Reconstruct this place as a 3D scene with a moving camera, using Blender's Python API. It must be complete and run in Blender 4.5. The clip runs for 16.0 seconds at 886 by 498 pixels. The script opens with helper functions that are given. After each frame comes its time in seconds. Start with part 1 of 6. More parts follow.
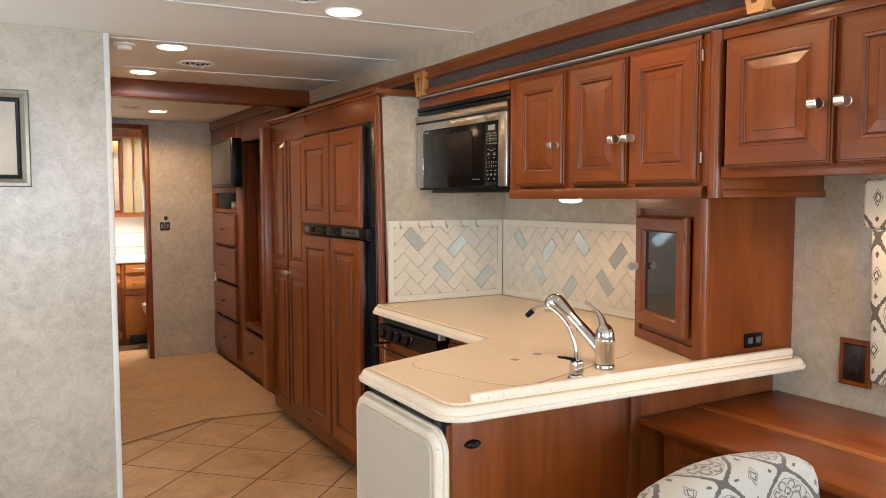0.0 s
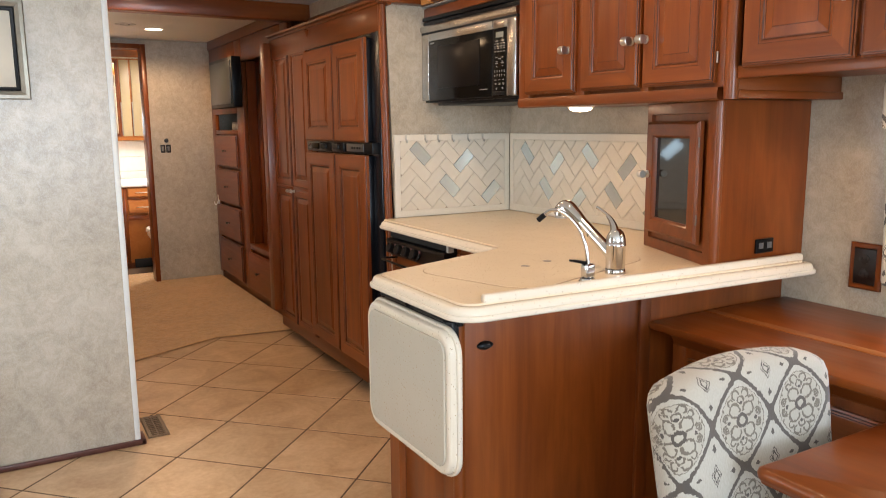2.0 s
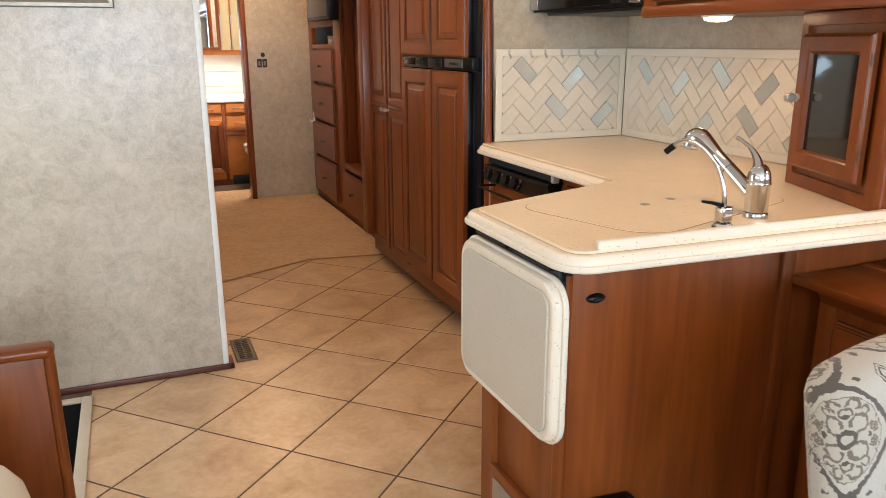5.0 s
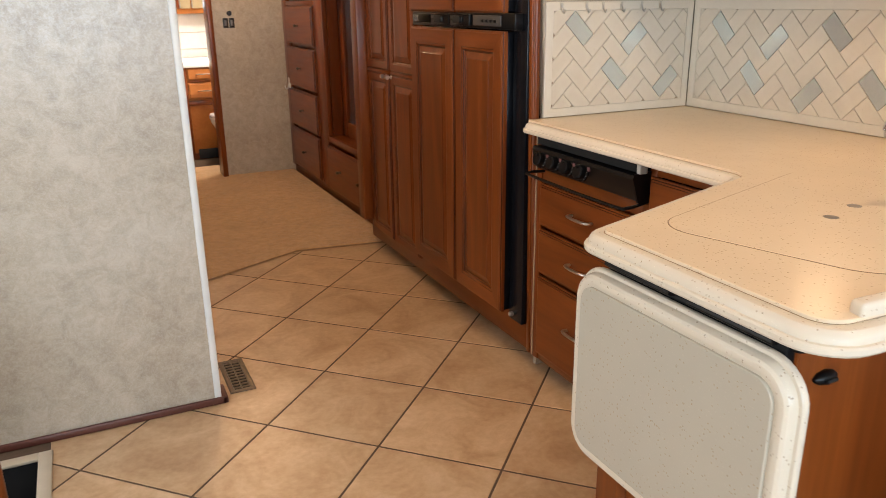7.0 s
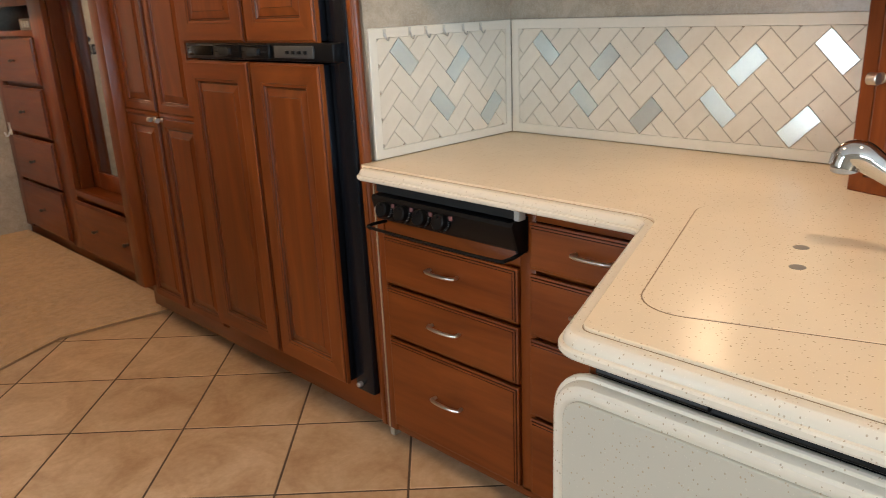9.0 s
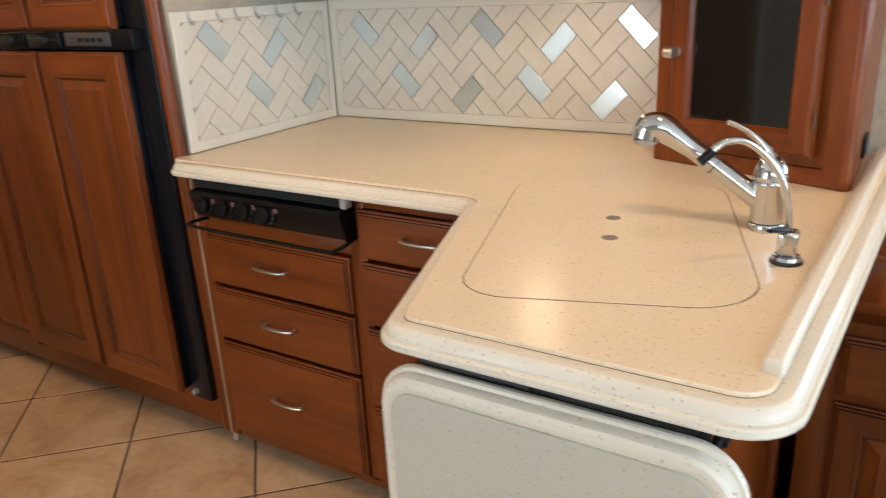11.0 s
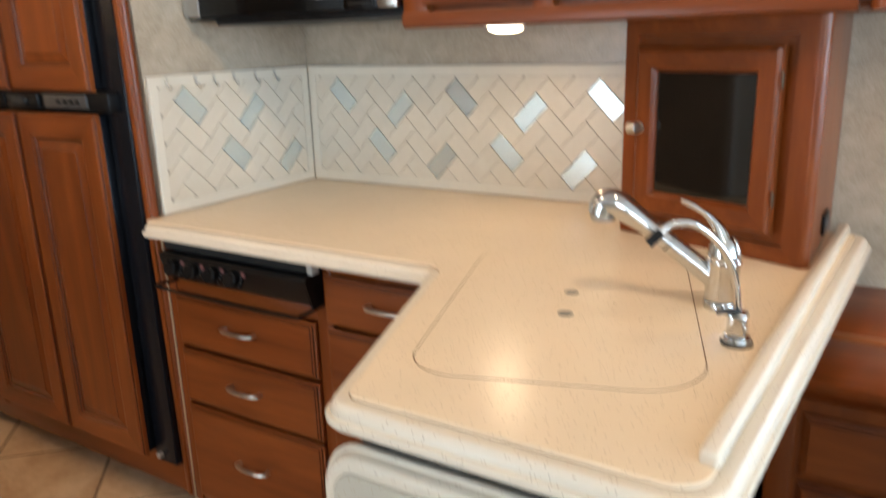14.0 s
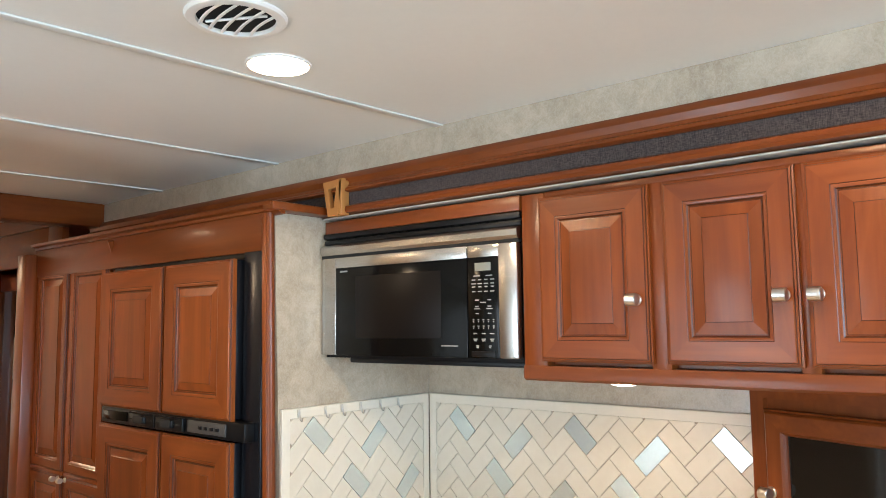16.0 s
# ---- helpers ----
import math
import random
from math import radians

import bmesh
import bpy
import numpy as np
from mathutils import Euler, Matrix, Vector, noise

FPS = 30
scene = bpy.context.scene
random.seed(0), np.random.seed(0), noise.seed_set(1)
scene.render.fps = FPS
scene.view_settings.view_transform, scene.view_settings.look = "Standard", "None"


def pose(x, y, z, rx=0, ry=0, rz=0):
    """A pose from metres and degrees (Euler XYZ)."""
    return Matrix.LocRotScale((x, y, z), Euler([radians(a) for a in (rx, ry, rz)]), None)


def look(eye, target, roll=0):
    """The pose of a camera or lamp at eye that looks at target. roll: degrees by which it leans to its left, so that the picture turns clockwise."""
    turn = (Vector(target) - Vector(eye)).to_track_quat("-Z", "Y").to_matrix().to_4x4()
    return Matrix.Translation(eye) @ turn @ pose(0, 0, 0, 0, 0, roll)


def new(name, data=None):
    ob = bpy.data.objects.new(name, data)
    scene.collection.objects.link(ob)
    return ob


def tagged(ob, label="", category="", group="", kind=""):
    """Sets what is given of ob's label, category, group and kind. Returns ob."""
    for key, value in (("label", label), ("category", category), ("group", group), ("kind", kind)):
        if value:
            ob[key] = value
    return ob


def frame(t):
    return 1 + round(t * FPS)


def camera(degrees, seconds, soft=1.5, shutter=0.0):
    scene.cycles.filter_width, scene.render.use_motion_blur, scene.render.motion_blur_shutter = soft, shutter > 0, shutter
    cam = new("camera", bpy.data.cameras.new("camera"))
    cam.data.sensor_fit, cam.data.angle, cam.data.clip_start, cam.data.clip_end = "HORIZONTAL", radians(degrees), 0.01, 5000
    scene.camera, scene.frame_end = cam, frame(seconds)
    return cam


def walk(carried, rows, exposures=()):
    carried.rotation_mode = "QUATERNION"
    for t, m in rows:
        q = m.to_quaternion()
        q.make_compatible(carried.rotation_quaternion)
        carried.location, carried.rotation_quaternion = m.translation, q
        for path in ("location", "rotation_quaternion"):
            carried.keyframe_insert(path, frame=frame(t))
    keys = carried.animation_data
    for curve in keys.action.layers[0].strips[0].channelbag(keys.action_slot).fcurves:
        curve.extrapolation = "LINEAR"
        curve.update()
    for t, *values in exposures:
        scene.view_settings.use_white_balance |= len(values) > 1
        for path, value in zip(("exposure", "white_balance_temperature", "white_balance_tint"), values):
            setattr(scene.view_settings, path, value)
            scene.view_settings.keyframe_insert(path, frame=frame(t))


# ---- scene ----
cam = camera(60.9, 16.0, 0.85, 0.4)
PATH = [
    (0, (0.054, 0.138, 1.424), (1.049, 1.868, 1.289), -0.1),
    (0.5, (0.048, 0.141, 1.417), (1.041, 1.871, 1.264), -0.2),
    (1, (0.037, 0.144, 1.408), (1.027, 1.871, 1.214), -0.3),
    (1.5, (0.034, 0.154, 1.385), (1.019, 1.875, 1.128), -0.4),
    (2, (0.035, 0.159, 1.358), (1.016, 1.872, 1.035), -0.5),
    (2.5, (0.034, 0.156, 1.341), (1.01, 1.857, 0.946), -0.5),
    (3, (0.036, 0.163, 1.321), (0.993, 1.86, 0.869), -0.2),
    (3.5, (0.028, 0.177, 1.315), (0.945, 1.885, 0.823), 0.2),
    (4, (0.038, 0.226, 1.332), (0.871, 1.972, 0.824), 0.3),
    (4.5, (0.091, 0.324, 1.335), (0.864, 2.094, 0.817), 0.2),
    (5, (0.145, 0.398, 1.345), (0.878, 2.182, 0.817), -0.2),
    (5.2, (0.154, 0.44, 1.341), (0.877, 2.226, 0.806), -0.5),
    (7.3, (0.129, 1.158, 1.331), (0.997, 2.838, 0.681), -1.0),
    (7.5, (0.139, 1.217, 1.336), (1.07, 2.862, 0.681), -1.0),
    (8, (0.129, 1.398, 1.338), (1.236, 2.938, 0.703), -1.5),
    (8.5, (0.12, 1.525, 1.363), (1.363, 2.962, 0.738), -2.1),
    (8.7, (0.121, 1.544, 1.37), (1.411, 2.941, 0.75), -2.2),
    (10.8, (0.169, 1.555, 1.375), (1.711, 2.646, 0.717), -3.2),
    (11, (0.189, 1.54, 1.366), (1.766, 2.569, 0.693), -2.9),
    (11.5, (0.245, 1.492, 1.346), (1.877, 2.411, 0.646), -2.6),
    (12, (0.249, 1.478, 1.344), (1.912, 2.317, 0.614), -2.4),
    (12.5, (0.24, 1.478, 1.342), (1.908, 2.279, 0.583), -2.2),
    (13, (0.239, 1.479, 1.335), (1.897, 2.287, 0.561), -2.2),
    (13.5, (0.236, 1.483, 1.311), (1.865, 2.32, 0.508), -1.7),
    (14, (0.229, 1.491, 1.396), (1.856, 2.522, 0.858), -1.7),
    (14.5, (0.234, 1.49, 1.494), (1.827, 2.681, 1.282), -1.2),
    (15, (0.207, 1.478, 1.531), (1.76, 2.737, 1.573), -0.8),
    (15.5, (0.195, 1.476, 1.545), (1.72, 2.759, 1.713), -0.8),
    (16, (0.191, 1.482, 1.558), (1.709, 2.77, 1.756), -0.7),
]
EXPOSURES = [(0.0, 0.40, 7050, 20), (4.0, 0.42, 7050, 20), (8.0, 0.37, 7100, 20), (8.6, 0.42, 6450, 14), (11.0, 0.42, 6350, 14), (13.6, 0.38, 6350, 14), (14.3, 0.60, 6150, 12), (15.0, 0.86, 6050, 11), (16.0, 0.86, 6150, 11)]
walk(cam, [(t, look(eye, target, roll)) for t, eye, target, roll in PATH], EXPOSURES)

# ---- light ----
world = bpy.data.worlds.new("sky")
scene.world = world
world.use_nodes = True
wn, wl = world.node_tree.nodes, world.node_tree.links
sky = wn.new("ShaderNodeTexSky")
sky.sky_type, sky.sun_disc = 'NISHITA', False
sky.sun_elevation, sky.sun_rotation = radians(59), radians(138)
wn["Background"].inputs["Strength"].default_value = 0.12
wl.new(sky.outputs["Color"], wn["Background"].inputs["Color"])

sun_data = bpy.data.lights.new("sun", 'SUN')
sun_data.energy, sun_data.angle, sun_data.color = 5.0, radians(0.5), (1.0, 0.95, 0.86)
sun = new("sun", sun_data)
sun.matrix_world = look((0.0, 0.0, 9.0), (-3.6, 4.05, 0.0))


def window_light(name, place, target, w, h, watts, colour):
    data = bpy.data.lights.new(name, 'AREA')
    data.shape, data.size, data.size_y, data.energy, data.color = 'RECTANGLE', w, h, watts, colour
    ob = new(name, data)
    ob.matrix_world = look(place, target)
    return ob


DAY = (0.80, 0.92, 1.0)
window_light("windshield_daylight", (0.2, -2.78, 1.35), (0.2, 0.0, 1.55), 2.3, 1.1, 124, (0.58, 0.815, 1.0))
window_light("side_window_daylight", (-1.38, 0.25, 1.46), (0.0, 0.25, 1.56), 1.4, 0.45, 17, (0.86, 0.95, 1.0))
window_light("dinette_window_daylight", (2.27, 0.55, 1.2), (0.0, 0.55, 1.3), 1.2, 0.4, 5.5, DAY)
window_light("entry_door_daylight", (-1.41, 3.07, 0.90), (0.0, 3.07, 0.90), 0.66, 1.56, 19, DAY)
window_light("bath_skylight_daylight", (1.45, 7.62, 2.2), (1.35, 7.62, 0.0), 0.6, 0.4, 26, (1.0, 0.97, 0.9))


def down_light(name, place, watts, radius=0.05, spread=150):
    data = bpy.data.lights.new(name, 'SPOT')
    data.energy, data.spot_size, data.spot_blend, data.shadow_soft_size, data.color = watts, radians(spread), 0.4, radius, (1.0, 0.71, 0.42)
    ob = new(name, data)
    ob.location = place
    return ob


CEILING_LAMPS = [(1.180, 1.70), (1.126, 2.715), (0.705, 3.68), (0.695, 4.44), (1.087, 6.40)]
for lx, ly in CEILING_LAMPS:
    down_light("ceiling_lamp_light", (lx, ly, 2.07), {1.70: 12, 2.715: 9.5, 3.68: 7, 4.44: 17, 6.40: 30}[ly], 0.05, 168)
down_light("under_cabinet_light", (1.87, 2.34, 1.405), 2.1, 0.05, 160)
down_light("under_cabinet_light", (1.93, 1.16, 1.455), 4.8, 0.03, 160)


# ---- materials ----
def material(name, rough=0.5, metal=0.0, colour=(0.5, 0.5, 0.5)):
    m = bpy.data.materials.new(name)
    m.use_nodes = True
    b = m.node_tree.nodes["Principled BSDF"]
    b.inputs["Roughness"].default_value = rough
    b.inputs["Metallic"].default_value = metal
    b.inputs["Base Color"].default_value = (*colour, 1)
    return m, m.node_tree.nodes, m.node_tree.links, b


def coords(n, l, scale=(1, 1, 1), turn=(0, 0, 0)):
    tc, mp = n.new("ShaderNodeTexCoord"), n.new("ShaderNodeMapping")
    mp.inputs["Scale"].default_value = scale
    mp.inputs["Rotation"].default_value = [radians(a) for a in turn]
    l.new(tc.outputs["Object"], mp.inputs["Vector"])
    return mp.outputs["Vector"]


def noise_tex(n, l, vec, scale, detail=4, rough=0.55, distort=0.0):
    t = n.new("ShaderNodeTexNoise")
    t.inputs["Scale"].default_value, t.inputs["Detail"].default_value = scale, detail
    t.inputs["Roughness"].default_value, t.inputs["Distortion"].default_value = rough, distort
    l.new(vec, t.inputs["Vector"])
    return t.outputs["Fac"]


def ramp(n, l, fac, stops):
    r = n.new("ShaderNodeValToRGB")
    e = r.color_ramp.elements
    while len(e) < len(stops):
        e.new(0.5)
    for el, (p, c) in zip(e, stops):
        el.position = p
        el.color = (*c, 1) if len(c) == 3 else c
    l.new(fac, r.inputs["Fac"])
    return r.outputs["Color"]


def mix(n, l, fac, a, b, mode='MIX'):
    x = n.new("ShaderNodeMix")
    x.data_type, x.blend_type = 'RGBA', mode
    for sock, v in ((x.inputs[0], fac), (x.inputs[6], a), (x.inputs[7], b)):
        if isinstance(v, (int, float)):
            sock.default_value = v
        elif isinstance(v, tuple):
            sock.default_value = (*v, 1)
        else:
            l.new(v, sock)
    return x.outputs[2]


def calc(n, l, op, a, b=None):
    x = n.new("ShaderNodeMath")
    x.operation = op
    for k, v in enumerate((a, b)):
        if v is None:
            continue
        if isinstance(v, (int, float)):
            x.inputs[k].default_value = v
        else:
            l.new(v, x.inputs[k])
    return x.outputs[0]


def bump(n, l, b, height, strength, distance):
    x = n.new("ShaderNodeBump")
    x.inputs["Strength"].default_value, x.inputs["Distance"].default_value = strength, distance
    l.new(height, x.inputs["Height"])
    l.new(x.outputs["Normal"], b.inputs["Normal"])


def wood(name, along, dark, mid, light, rough=0.3):
    """Stained cherry: fine pores and broad figure drawn out along one axis."""
    m, n, l, b = material(name, rough)
    fine = [60, 60, 60]
    wide = [7, 7, 7]
    fine[along], wide[along] = 2.2, 1.1
    f = noise_tex(n, l, coords(n, l, fine), 1.0, 5, 0.6)
    w = noise_tex(n, l, coords(n, l, wide), 1.0, 4, 0.6, 1.2)
    streak = [24, 24, 24]
    streak[along] = 0.9
    k = noise_tex(n, l, coords(n, l, streak), 1.0, 3, 0.6, 0.6)
    info = n.new("ShaderNodeObjectInfo")
    base = ramp(n, l, w, [(0.16, dark), (0.5, mid), (0.84, light)])
    c = mix(n, l, 0.11, base, ramp(n, l, k, [(0.30, dark), (0.70, light)]))
    c = mix(n, l, 0.13, c, ramp(n, l, f, [(0.35, dark), (0.65, light)]))
    tone = calc(n, l, 'MULTIPLY_ADD', info.outputs["Random"], 0.15)
    tone.node.inputs[2].default_value = 0.925
    grey = n.new("ShaderNodeCombineColor")
    for k in range(3):
        l.new(tone, grey.inputs[k])
    l.new(mix(n, l, 1.0, c, grey.outputs[0], 'MULTIPLY'), b.inputs["Base Color"])
    b.inputs["Coat Weight"].default_value, b.inputs["Coat Roughness"].default_value = 0.15, 0.14
    b.inputs["Specular IOR Level"].default_value = 0.26
    r = calc(n, l, 'MULTIPLY_ADD', f, 0.18)
    r.node.inputs[2].default_value = rough - 0.06
    l.new(r, b.inputs["Roughness"])
    bump(n, l, b, f, 0.12, 0.0006)
    return m


W_DARK, W_MID, W_LIGHT = (0.078, 0.0155, 0.0030), (0.168, 0.0380, 0.0064), (0.290, 0.0770, 0.0138)
WOOD_Z = wood("cherry_upright_grain", 2, W_DARK, W_MID, W_LIGHT)
WOOD_Y = wood("cherry_lengthwise_grain", 1, W_DARK, W_MID, W_LIGHT)
WOOD_X = wood("cherry_crosswise_grain", 0, W_DARK, W_MID, W_LIGHT)
# darkened cherry that puts shade into door grooves and toe recesses
SHADE_WOOD = wood("shade_darkened_cherry", 2, (0.034, 0.007, 0.002), (0.060, 0.0135, 0.003), (0.095, 0.023, 0.005), 0.4)
# brighter, more orange wood for the bathroom fittings
WOOD_ORANGE = wood("bright_orange_wood", 1, (0.30, 0.09, 0.02), (0.40, 0.14, 0.035), (0.48, 0.18, 0.05))


def wallpaper():
    """Faux-plaster vinyl: soft clouds, pearly flecks a few centimetres long, fine grain."""
    m, n, l, b = material("mottled_wallpaper", 0.42)
    v = coords(n, l)
    big = noise_tex(n, l, v, 2.6, 5, 0.58, 0.4)
    mid_ = noise_tex(n, l, v, 20.0, 6, 0.70, 0.7)
    fleck = noise_tex(n, l, coords(n, l, (1.0, 1.0, 0.8)), 125.0, 5, 0.70, 1.0)
    fine = noise_tex(n, l, v, 190.0, 3, 0.7)
    c = ramp(n, l, big, [(0.33, (0.315, 0.256, 0.183)), (0.5, (0.405, 0.341, 0.251)), (0.67, (0.505, 0.440, 0.343))])
    c = mix(n, l, 0.42, c, ramp(n, l, mid_, [(0.35, (0.25, 0.201, 0.141)), (0.5, (0.40, 0.340, 0.254)), (0.66, (0.57, 0.514, 0.418))]))
    spots = ramp(n, l, fleck, [(0.48, (0, 0, 0)), (0.62, (1, 1, 1))])
    c = mix(n, l, calc(n, l, 'MULTIPLY', spots, 0.44), c, (0.63, 0.585, 0.51))
    c = mix(n, l, 0.12, c, ramp(n, l, fine, [(0.3, (0.26, 0.21, 0.16)), (0.7, (0.62, 0.57, 0.49))]))
    l.new(c, b.inputs["Base Color"])
    r = calc(n, l, 'MULTIPLY_ADD', spots, -0.12)
    r.node.inputs[2].default_value = 0.35
    l.new(r, b.inputs["Roughness"])
    b.inputs["Specular IOR Level"].default_value = 0.65
    bump(n, l, b, fleck, 0.09, 0.0010)
    return m


WALLPAPER = wallpaper()


def plain(name, colour, rough, metal=0.0, vary=0.06, grain=25.0, relief=0.0):
    """A plain finish with slight unevenness at two scales."""
    m, n, l, b = material(name, rough, metal, colour)
    v = coords(n, l)
    a, g = noise_tex(n, l, v, 4.0, 4), noise_tex(n, l, v, grain, 3)
    lo = tuple(x * (1 - vary) for x in colour)
    hi = tuple(min(1, x * (1 + vary)) for x in colour)
    c = mix(n, l, 0.4, ramp(n, l, a, [(0.3, lo), (0.7, hi)]), ramp(n, l, g, [(0.3, lo), (0.7, hi)]))
    l.new(c, b.inputs["Base Color"])
    if relief:
        bump(n, l, b, g, 0.3, relief)
    return m


CEILING = plain("ceiling_vinyl", (0.78, 0.785, 0.75), 0.45, 0, 0.02, 60, 0.0002)
WHITE = plain("white_plastic", (0.8, 0.79, 0.76), 0.35, 0, 0.03)
TRIM_WHITE = plain("pale_wall_trim", (0.70, 0.71, 0.68), 0.4, 0, 0.04)
BLACK = plain("black_plastic", (0.004, 0.004, 0.0045), 0.36, 0, 0.2)
BLACK_METAL = plain("black_enamel", (0.006, 0.007, 0.0095), 0.26, 0, 0.15, 90, 0.0001)
# near-black stands in for shade in wells, gaps and slots; also the grille
DARK = plain("painted_hollow_black", (0.006, 0.006, 0.006), 0.8)
BROWN_PLASTIC = plain("brown_plastic", (0.014, 0.009, 0.007), 0.35)
BASEBOARD = plain("dark_red_baseboard", (0.10, 0.03, 0.02), 0.4, 0, 0.15)
PORCELAIN = plain("porcelain", (0.82, 0.8, 0.76), 0.12, 0, 0.02)
CREAM_VINYL = plain("cream_vinyl", (0.76, 0.70, 0.58), 0.45, 0, 0.04, 120, 0.0003)
PAPER = plain("pale_print_paper", (0.62, 0.57, 0.47), 0.6, 0, 0.15, 9)
PEWTER = plain("pewter_frame", (0.30, 0.27, 0.22), 0.38, 0.7, 0.2, 40)
BRONZE = plain("antique_bronze", (0.13, 0.095, 0.068), 0.38, 0.6, 0.3, 80)
PLATE_METAL = plain("scuffed_aluminium", (0.42, 0.40, 0.37), 0.42, 0.8, 0.15, 60)
GREY_SCREEN = plain("television_screen", (0.020, 0.022, 0.021), 0.3, 0, 0.05)
RUBBER = plain("dark_gasket", (0.03, 0.03, 0.03), 0.6)


for glossy in (BLACK, BLACK_METAL):
    glossy.node_tree.nodes["Principled BSDF"].inputs["Specular IOR Level"].default_value = 0.2


def brushed(name, colour, rough, along, stretch=(4, 400)):
    m, n, l, b = material(name, rough, 1.0, colour)
    sc = [stretch[1]] * 3
    sc[along] = stretch[0]
    f = noise_tex(n, l, coords(n, l, sc), 1.0, 3)
    l.new(mix(n, l, 0.25, colour, ramp(n, l, f, [(0.3, tuple(c * 0.75 for c in colour)), (0.7, colour)])), b.inputs["Base Color"])
    bump(n, l, b, f, 0.06, 0.0003)
    return m


STEEL = brushed("brushed_stainless", (0.50, 0.49, 0.47), 0.27, 1)
NICKEL = brushed("brushed_nickel", (0.60, 0.57, 0.53), 0.30, 2, (40, 500))
CHROME = material("chrome", 0.05, 1.0, (0.62, 0.63, 0.64))[0]
MIRROR = material("mirror", 0.02, 1.0, (0.85, 0.85, 0.85))[0]
TINTED_MIRROR = material("tinted_mirror", 0.03, 1.0, (0.52, 0.50, 0.47))[0]
GLOSS_BLACK = material("black_glass", 0.14, 0.0, (0.003, 0.003, 0.003))[0]
GLOSS_BLACK.node_tree.nodes["Principled BSDF"].inputs["Specular IOR Level"].default_value = 0.16
SMOKED = material("smoked_window_glass", 0.06, 0.0, (0.007, 0.006, 0.005))[0]
SCREEN_INNER = material("oven_screen_mesh", 0.30, 0.0, (0.007, 0.0055, 0.005))[0]
SCREEN_INNER.node_tree.nodes["Principled BSDF"].inputs["Specular IOR Level"].default_value = 0.12
PRINT = material("panel_print", 0.5, 0.0, (0.26, 0.255, 0.245))[0]
DISPLAY = material("display_window", 0.2, 0.0, (0.20, 0.21, 0.19))[0]
PINK = material("dial_mark", 0.5, 0.0, (0.17, 0.07, 0.07))[0]


def glass():
    m, n, l, b = material("clear_glass", 0.0, 0.0, (1, 1, 1))
    b.inputs["Transmission Weight"].default_value = 1.0
    b.inputs["IOR"].default_value = 1.45
    return m


GLASS = glass()


def lamp_glow(name, strength, colour):
    m, n, l, b = material(name, 0.4, 0.0, (0.9, 0.85, 0.75))
    b.inputs["Emission Color"].default_value = (*colour, 1)
    b.inputs["Emission Strength"].default_value = strength
    return m


LAMP = lamp_glow("lit_lamp_lens", 9.0, (1.0, 0.80, 0.52))


def solid_surface(name, base, speck_amount):
    """Cast countertop: even cream with small tan and grey flakes."""
    m, n, l, b = material(name, 0.20)
    v = coords(n, l)
    soft = noise_tex(n, l, v, 6.0, 4)
    c = ramp(n, l, soft, [(0.3, tuple(x * 0.975 for x in base)), (0.7, tuple(min(1, x * 1.02) for x in base))])
    for scale, cut, colour in ((150.0, 0.14, (0.38, 0.26, 0.16)), (95.0, 0.05, (0.30, 0.22, 0.15)), (200.0, 0.12, tuple(min(1, x * 1.12) for x in base))):
        vor = n.new("ShaderNodeTexVoronoi")
        vor.inputs["Scale"].default_value = scale
        l.new(coords(n, l, (1, 1.5, 1), (20, 35, 15)), vor.inputs["Vector"])
        pick = n.new("ShaderNodeSeparateColor")
        l.new(vor.outputs["Color"], pick.inputs[0])
        few = calc(n, l, 'LESS_THAN', pick.outputs[0], speck_amount)
        near = calc(n, l, 'LESS_THAN', vor.outputs["Distance"], cut + 0.1)
        c = mix(n, l, calc(n, l, 'MULTIPLY', calc(n, l, 'MULTIPLY', few, near), 0.7), c, colour)
    l.new(c, b.inputs["Base Color"])
    r = calc(n, l, 'MULTIPLY_ADD', noise_tex(n, l, v, 14.0, 5), 0.06)
    r.node.inputs[2].default_value = 0.22
    l.new(r, b.inputs["Roughness"])
    b.inputs["Specular IOR Level"].default_value = 0.30
    return m


COUNTER = solid_surface("speckled_countertop", (0.77, 0.625, 0.450), 0.24)
COUNTER_EDGE = solid_surface("pale_countertop_edge", (0.70, 0.62, 0.505), 0.18)
# leaf face takes the countertop mix in a darker, greyer base
LEAF = solid_surface("greyer_leaf_face", (0.50, 0.455, 0.370), 0.22)


